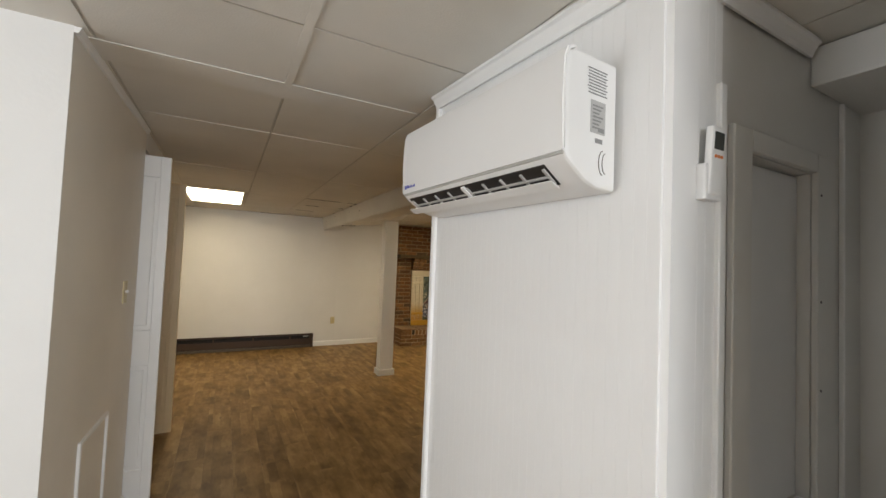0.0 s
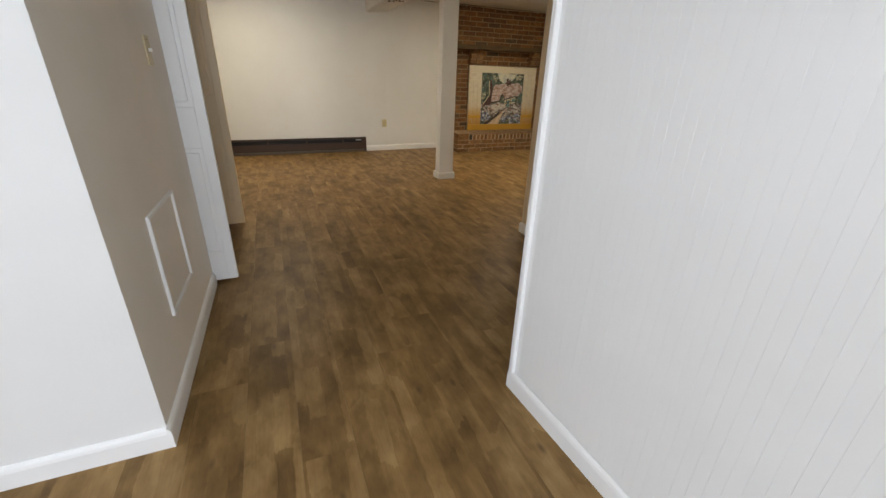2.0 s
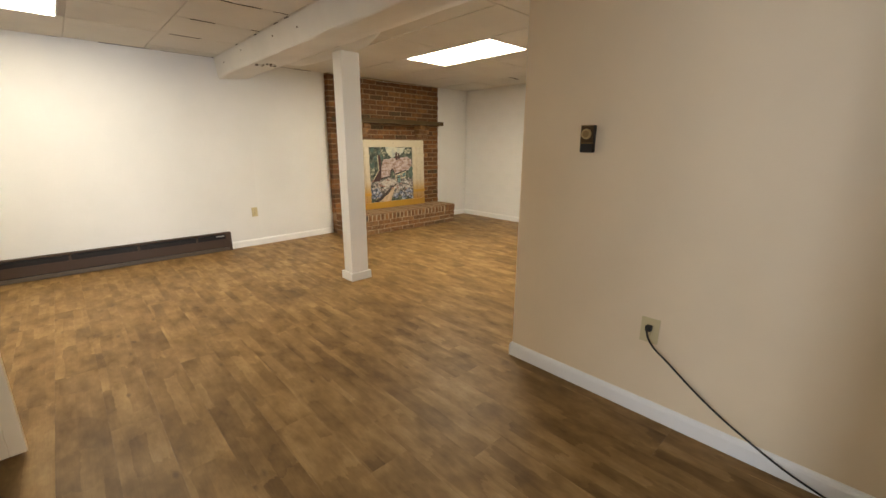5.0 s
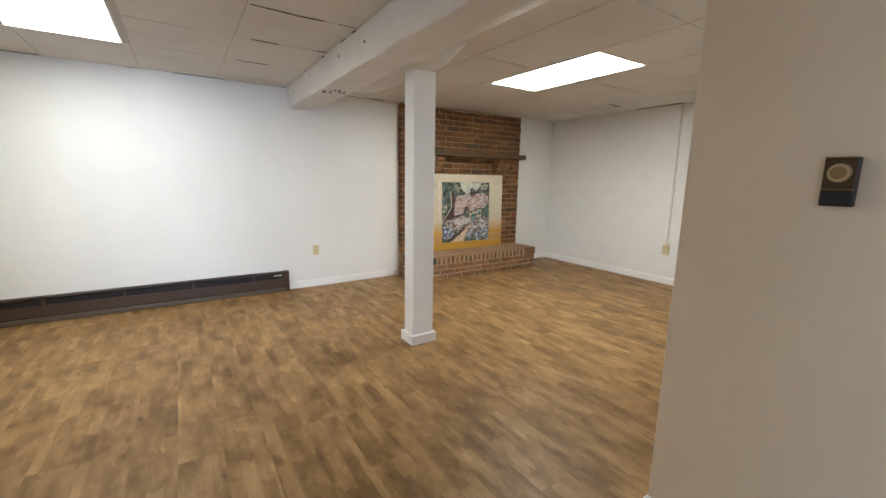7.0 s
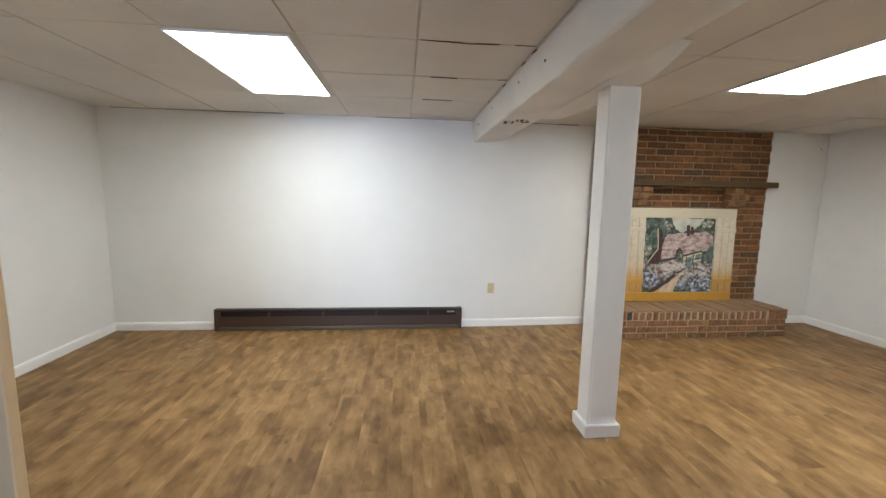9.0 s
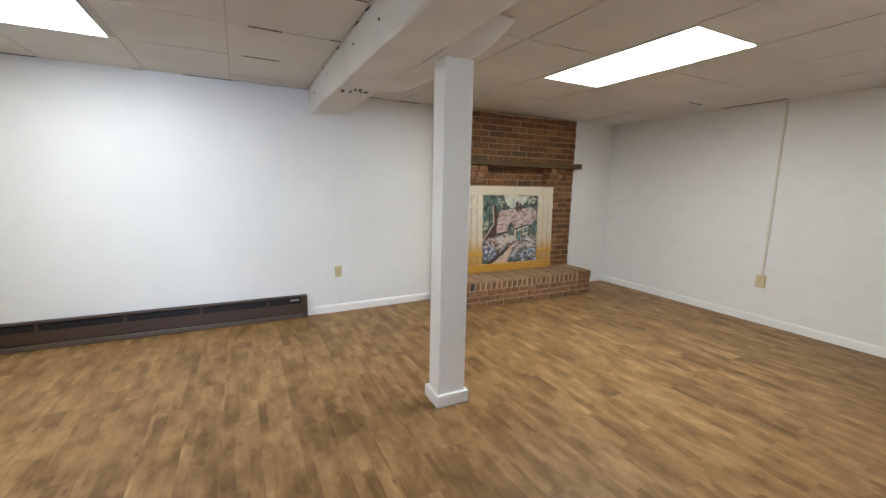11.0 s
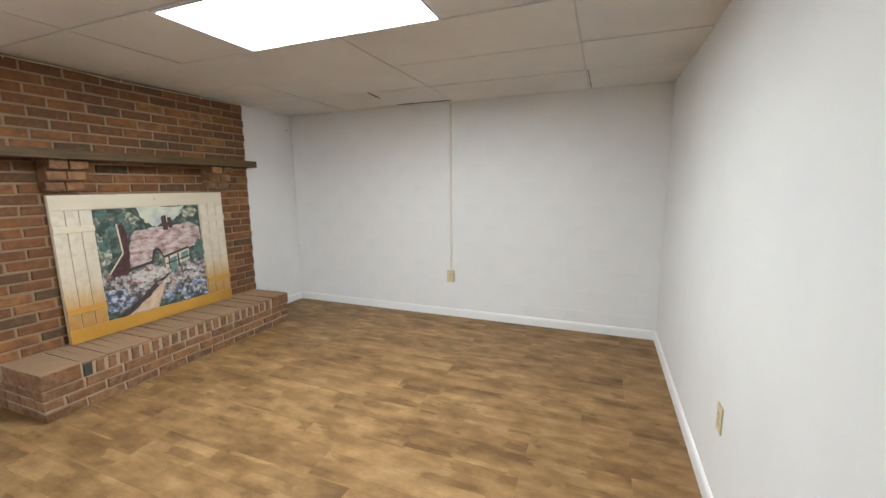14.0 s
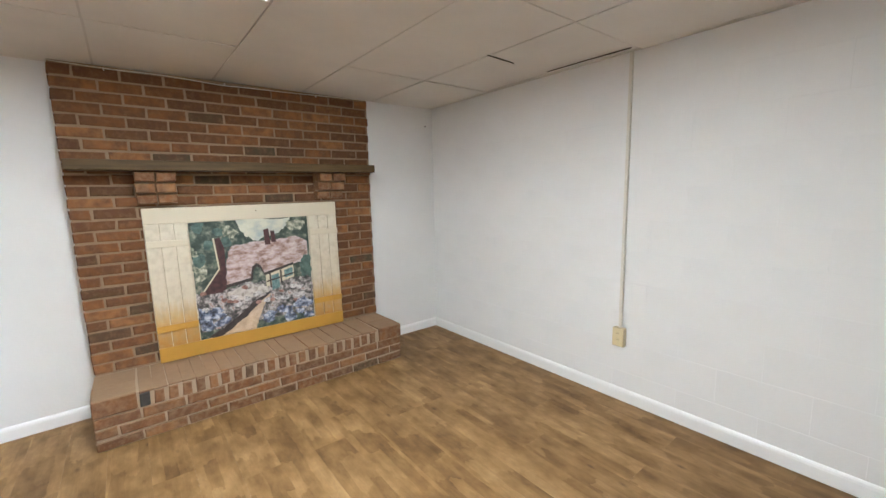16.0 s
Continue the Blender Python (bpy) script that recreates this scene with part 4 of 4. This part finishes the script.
daub("thatched_roof", [(0.235, 0.425), (0.250, 0.60), (0.275, 0.72), (0.31, 0.775), (0.50, 0.80), (0.70, 0.80), (0.88, 0.82), (0.98, 0.76), (0.98, 0.58), (0.83, 0.555), (0.56, 0.49), (0.535, 0.56), (0.50, 0.58), (0.46, 0.555), (0.44, 0.46)], 5, THATCH, 0.006, 5)
daub("chimney", [(0.585, 0.90), (0.63, 0.91), (0.64, 0.76), (0.59, 0.76)], 6, PLUM)
daub("chimney_pot", [(0.645, 0.885), (0.68, 0.885), (0.69, 0.78), (0.65, 0.78)], 6, PLUM)
daub("eaves_shadow", [(0.235, 0.440), (0.44, 0.475), (0.46, 0.575), (0.50, 0.60), (0.535, 0.575), (0.56, 0.505), (0.83, 0.57), (0.83, 0.55), (0.56, 0.48), (0.53, 0.55), (0.50, 0.572), (0.47, 0.545), (0.455, 0.45), (0.235, 0.415)], 6, DARKP)
daub("cottage_wall", [(0.57, 0.48), (0.83, 0.545), (0.83, 0.43), (0.57, 0.37)], 4, LIME)
daub("cottage_window", [(0.62, 0.47), (0.69, 0.485), (0.69, 0.35), (0.62, 0.33)], 6, TEAL)
daub("cottage_window", [(0.74, 0.505), (0.82, 0.525), (0.82, 0.45), (0.74, 0.43)], 6, TEAL)
daub("timber", [(0.70, 0.51), (0.715, 0.513), (0.715, 0.39), (0.70, 0.385)], 7, DARKP)
daub("timber", [(0.603, 0.49), (0.616, 0.492), (0.616, 0.36), (0.603, 0.355)], 7, DARKP)
daub("timber", [(0.575, 0.425), (0.83, 0.475), (0.83, 0.463), (0.575, 0.412)], 7, DARKP)
daub("teal_bush", [(0.90, 0.56), (0.95, 0.63), (1.0, 0.62), (1.0, 0.40), (0.90, 0.43)], 7, BUSH, 0.012, 6)
daub("garden_path", [(0.10, 0.0), (0.34, 0.14), (0.50, 0.26), (0.575, 0.30), (0.60, 0.30), (0.53, 0.20), (0.47, 0.06), (0.45, 0.0)], 3, PATHP, 0.006, 7)
daub("path_shadow", [(0.05, 0.0), (0.30, 0.14), (0.46, 0.26), (0.575, 0.31), (0.60, 0.315), (0.50, 0.235), (0.36, 0.12), (0.17, 0.0)], 4, DARKP, 0.006, 8)
rd = random.Random(77)


def dab(name, u, v, ru, rv, layer, material, seed):
    r = random.Random(seed)
    pts = []
    for k in range(9):
        a = k * 2 * math.pi / 9
        f = r.uniform(0.55, 1.15)
        pts.append((min(0.995, max(0.005, u + ru * f * math.cos(a))), min(0.995, max(0.005, v + rv * f * math.sin(a)))))
    return daub(name, pts, layer, material)


WHITEP = dabbed("painted_white_flowers", [(0.36, (0.16, 0.15, 0.15, 1)), (0.5, (0.50, 0.48, 0.47, 1)), (0.66, (0.70, 0.68, 0.66, 1))], 55)
ROSEP = dabbed("painted_rose_flowers", [(0.36, (0.07, 0.045, 0.04, 1)), (0.5, (0.26, 0.13, 0.10, 1)), (0.7, (0.46, 0.30, 0.25, 1))], 50)
for k in range(15):
    dab("iris_dab", rd.uniform(0.02, 0.26), rd.uniform(0.07, 0.25), 0.055, 0.035, 5 + k % 3, IRIS, 100 + k)
for k in range(20):
    u = rd.uniform(0.53, 0.97)
    dab("iris_dab", u, rd.uniform(0.03, 0.10 + 0.22 * (u - 0.5)), 0.060, 0.038, 5 + k % 3, IRIS, 200 + k)
for k in range(12):
    u = rd.uniform(0.05, 0.95)
    dab("white_flower_dab", u, rd.uniform(0.24, 0.35), 0.045, 0.025, 5 + k % 3, WHITEP, 300 + k)
for k in range(10):
    u = rd.uniform(0.03, 0.97)
    dab("rose_flower_dab", u, rd.uniform(0.18, 0.40), 0.030, 0.020, 6 + k % 3, ROSEP, 400 + k)
for k in range(6):
    dab("leaf_dab", rd.uniform(0.02, 0.30), rd.uniform(0.66, 0.97), 0.055, 0.05, 3 + k % 2, BUSH, 600 + k)

# ---- air conditioner on the panelled wall ----
AC = thing("air_conditioner", pose(0.965, 1.082, 1.666, 0, 0, turn) @ Matrix.Diagonal((0.985, 0.89, 0.985, 1)), "white wall mounted split air conditioner with its outlet open", "air conditioner")
AL = 0.413
side = [(0, 0.0), (-0.070, 0.003), (-0.118, 0.0170), (-0.188, 0.0590), (-0.197, 0.072), (-0.202, 0.20), (-0.199, 0.290), (-0.188, 0.316), (-0.165, 0.325), (0, 0.326)]


def extruded(profile, x0, x1):
    bm = bmesh.new()
    a = [bm.verts.new((x0, y, z)) for y, z in profile]
    b = [bm.verts.new((x1, y, z)) for y, z in profile]
    k = len(profile)
    for i in range(k):
        j = (i + 1) % k
        bm.faces.new((a[i], a[j], b[j], b[i]))
    bm.faces.new(a[::-1]), bm.faces.new(b)
    bmesh.ops.recalc_face_normals(bm, faces=bm.faces[:])
    return bm


body = extruded(side, -AL, AL)
ends = [e for e in body.edges if abs(e.verts[0].co.x - e.verts[1].co.x) < 1e-6 and min(e.verts[0].co.y, e.verts[1].co.y) < -0.02]
bmesh.ops.bevel(body, geom=ends, offset=0.014, segments=4, affect="EDGES", profile=0.6)
shaded(part("body", body, PLASTIC, AC), 30)
panel = extruded([(-0.1985, 0.076), (-0.2055, 0.076), (-0.2105, 0.20), (-0.2065, 0.296), (-0.196, 0.3215), (-0.170, 0.329), (-0.165, 0.3255), (-0.188, 0.3165), (-0.199, 0.290), (-0.202, 0.20)], -AL - 0.001, AL + 0.001)
rim = [e for e in panel.edges if abs(e.verts[0].co.x - e.verts[1].co.x) < 1e-6 and max(e.verts[0].co.y, e.verts[1].co.y) < -0.19]
bmesh.ops.bevel(panel, geom=rim, offset=0.004, segments=2, affect="EDGES")
shaded(part("front_panel", panel, GLOSS, AC, "glossy white front panel"), 30)
# grey strip painted in as the shadow below the front panel
part("panel_shadow_line", extruded([(-0.1945, 0.069), (-0.2000, 0.070), (-0.2000, 0.0755), (-0.1945, 0.0755)], -AL + 0.006, AL - 0.006), VANE, AC, "grey shadow line under the panel")
# dark strip laid on the slope as the shade of the outlet's cavity
part("outlet_mouth_shade", extruded([(-0.1200, 0.0160), (-0.1870, 0.0562), (-0.184, 0.064), (-0.117, 0.024)], -AL + 0.030, AL - 0.075), VENTSHADE, AC, "dark strip for the shade in the open air outlet")


def on_slope(bm):
    """Lays parts drawn as (x, up the slope, outward) on the sloping outlet."""
    for v in bm.verts:
        x, u, o = v.co
        v.co = (x, -0.118 - 0.857 * u - 0.514 * o, 0.0165 + 0.514 * u - 0.857 * o)
    bmesh.ops.recalc_face_normals(bm, faces=bm.faces[:])
    return bm


for x0, x1 in ((-AL + 0.045, -0.025), (-0.001, AL - 0.085)):
    g = bmesh.new()
    add_box(g, x0, 0.038, 0.003, x1, 0.043, 0.009)
    for i in range(5):
        x = x0 + (x1 - x0) * i / 4
        add_box(g, x - 0.004, 0.010, 0.002, x + 0.004, 0.068, 0.007)
    part("grille", on_slope(g), VANE, AC, "white plastic outlet grille")
cp = bmesh.new()
add_box(cp, -0.022, 0.004, 0.002, -0.004, 0.078, 0.011, 0.002)
part("centre_post", on_slope(cp), PLASTIC, AC)
lv = bmesh.new()
add_box(lv, -AL - 0.004, 0.004, 0.012, AL - 0.07, 0.040, 0.0155, 0.001)
for v in lv.verts:
    v.co.z += 0.16 * max(0.0, v.co.y)
part("louvre", on_slope(lv), PLASTIC, AC, "white swing louvre tilted open")
st = part("rating_label", box(AL + 0.0008, -0.105, 0.135, AL + 0.0016, -0.045, 0.215), STICKER, AC, "grey rating label with small print")
pr = bmesh.new()
for i in range(9):
    z = 0.290 - i * 0.0075
    add_box(pr, AL + 0.0006, -0.120 + (0.004 if i % 3 else 0), z, AL + 0.0012, -0.038 - 0.006 * (i % 2), z + 0.0028)
part("small_print", pr, INK, AC)
pr = bmesh.new()
for i in range(7):
    z = 0.200 - i * 0.009
    add_box(pr, AL + 0.0017, -0.098, z, AL + 0.0022, -0.055 - 0.008 * (i % 3), z + 0.004)
add_box(pr, AL + 0.0017, -0.075, 0.139, AL + 0.0022, -0.050, 0.150)
part("small_print", pr, INK, st)
pr = bmesh.new()
add_box(pr, AL + 0.0006, -0.085, 0.112, AL + 0.0012, -0.055, 0.123)
part("small_print", pr, INK, AC)
for yy, rr in ((-0.052, 0.026), (-0.040, 0.022)):
    arc = [(AL + 0.0006, yy - rr * 0.6 * math.sin(radians(a)), 0.066 + rr * 1.15 * math.cos(radians(a))) for a in range(0, 181, 20)]
    tube(arc, 0.0011, "pipe_knockout", HEATGREY, AC)
lg = bmesh.new()
add_cyl(lg, (-AL + 0.030, -0.2065, 0.100), 0.008, 0.003, "Y", 16)
for i, w in enumerate((0.012, 0.008, 0.010, 0.006, 0.010)):
    add_box(lg, -AL + 0.045 + i * 0.013, -0.2085, 0.095, -AL + 0.045 + i * 0.013 + w * 0.7, -0.2035, 0.095 + w)
part("maker_mark", lg, BLUE, AC, "small blue printed mark")

# ---- alcove: remote, trims and hatch ----
rc = thing("remote_control", pose(1.143, 0.548, 1.645), "white remote control in its wall holder", "remote")
part("holder", box(-0.033, -0.026, 0.0, 0.033, 0.0, 0.085, 0.006, 2), PLASTIC, rc)
hand = part("handset", box(-0.026, -0.022, 0.012, 0.026, -0.004, 0.172, 0.006, 2), PLASTIC, rc)
hand.matrix_local = pose(0.002, -0.006, 0.0, 3)
part("screen", box(-0.019, -0.0232, 0.118, 0.019, -0.0215, 0.158), SCREEN, hand, "grey display")
bt = bmesh.new()
for i in range(3):
    add_cyl(bt, (-0.012 + i * 0.012, -0.0228, 0.102), 0.004, 0.003, "Y", 10)
part("buttons", bt, ORANGE, hand)
structure("wall_strip", box(1.185, 0.548, 0.085, 1.213, 0.5695, 1.945, 0.003), TRIM, "raised white vertical strip on the alcove wall", "trim").location = ALCOVE
casing = bmesh.new()
add_box(casing, 1.255, 0.552, 0.085, 1.346, 0.5695, 1.86, 0.003)
add_box(casing, 1.739, 0.552, 0.085, 1.830, 0.5695, 1.86, 0.003)
add_box(casing, 1.347, 0.552, 1.802, 1.738, 0.5695, 1.86, 0.003)
structure("hatch_casing", casing, SHADEDWHITE, "white painted casing round the utility hatch", "trim").location = ALCOVE
structure("wall_strip", box(1.95, 0.556, 0.085, 1.962, 0.5695, 2.07, 0.002), TRIM, "thin white joint strip on the alcove wall", "trim").location = ALCOVE
hatch = thing("utility_hatch", pose(1.362, 0.588, 0.782), "grey white flush utility hatch door with a hook latch", "hatch")
part("door_panel", box(0.004, 0.0, 0.026, 0.377, 0.022, 1.010, 0.002), painted("hatch_paint", (0.70, 0.70, 0.70, 1), 0.45, 40, 0.1, 0.05), hatch)
part("sill_rail", box(0.0, -0.048, 0.0, 0.385, 0.0, 0.022, 0.003), TRIM, hatch)
hk = bmesh.new()
add_cyl(hk, (0.10, -0.052, 0.022), 0.012, 0.02, "Y", 12)
add_box(hk, 0.094, -0.054, -0.012, 0.106, -0.049, 0.02)
part("latch", hk, STEEL, hatch, "small dark hook latch")
for z in (0.35, 0.62, 0.95):
    sc = bmesh.new()
    add_cyl(sc, (0.410, -0.0485, z), 0.004, 0.003, "Y", 8)
    part("screw", sc, STEEL, hatch)

nail = bmesh.new()
add_cyl(nail, (5.60, 7.084, 2.03), 0.006, 0.008, "Y", 8)
structure("wall_nail", nail, STEEL, "small nail high on the white wall", "nail")

# ---- vinyl plank floor, boards laid along the room's depth ----
sub = structure("floor", box(-2.74, -3.34, -0.20, 5.86, 7.26, -0.004), SUBFLOOR, "brown wood-look vinyl plank floor", "floor")
PLANKS = {}


def plank_mesh(w, l):
    key = (round(w, 3), round(l, 3))
    if key not in PLANKS:
        bm = box(0.0002, 0.0002, -0.0035, w - 0.0002, l - 0.0002, 0.0)
        top = [e for e in bm.edges if all(v.co.z > -1e-6 for v in e.verts)]
        bmesh.ops.bevel(bm, geom=top, offset=0.0002, segments=1, affect="EDGES")
        me = bpy.data.meshes.new("plank")
        bm.to_mesh(me)
        bm.free()
        me.materials.append(FLOOR)
        PLANKS[key] = me
    return PLANKS[key]


AREAS = [(-2.02, 5.69, 4.12, 7.16), (1.985, 5.69, 3.12, 4.12), (-0.30, 1.97, 1.55, 4.12), (-1.25, -0.30, 2.93, 4.03), (-2.60, 2.15, -3.20, 1.55), (-2.60, -0.30, 1.55, 1.715)]


def inside(x, y):
    return any(a - 1e-6 <= x <= b + 1e-6 and c - 1e-6 <= y <= e + 1e-6 for a, b, c, e in AREAS)


rng = random.Random(33)
PWID, PLEN = 0.181, 1.22
cols = int(8.4 / PWID) + 1
for i in range(cols):
    x = -2.62 + i * PWID
    y = -3.3 - rng.choice((0.1, 0.35, 0.6, 0.85, 1.1))
    while y < 7.16:
        if any(inside(x + PWID * fx, y + PLEN * fy) for fx in (0, 0.5, 1) for fy in (0, 0.25, 0.5, 0.75, 1)):
            ob = new("plank", plank_mesh(PWID, PLEN))
            ob.matrix_world = pose(x, y, 0)
            ob.parent = sub
        y += PLEN
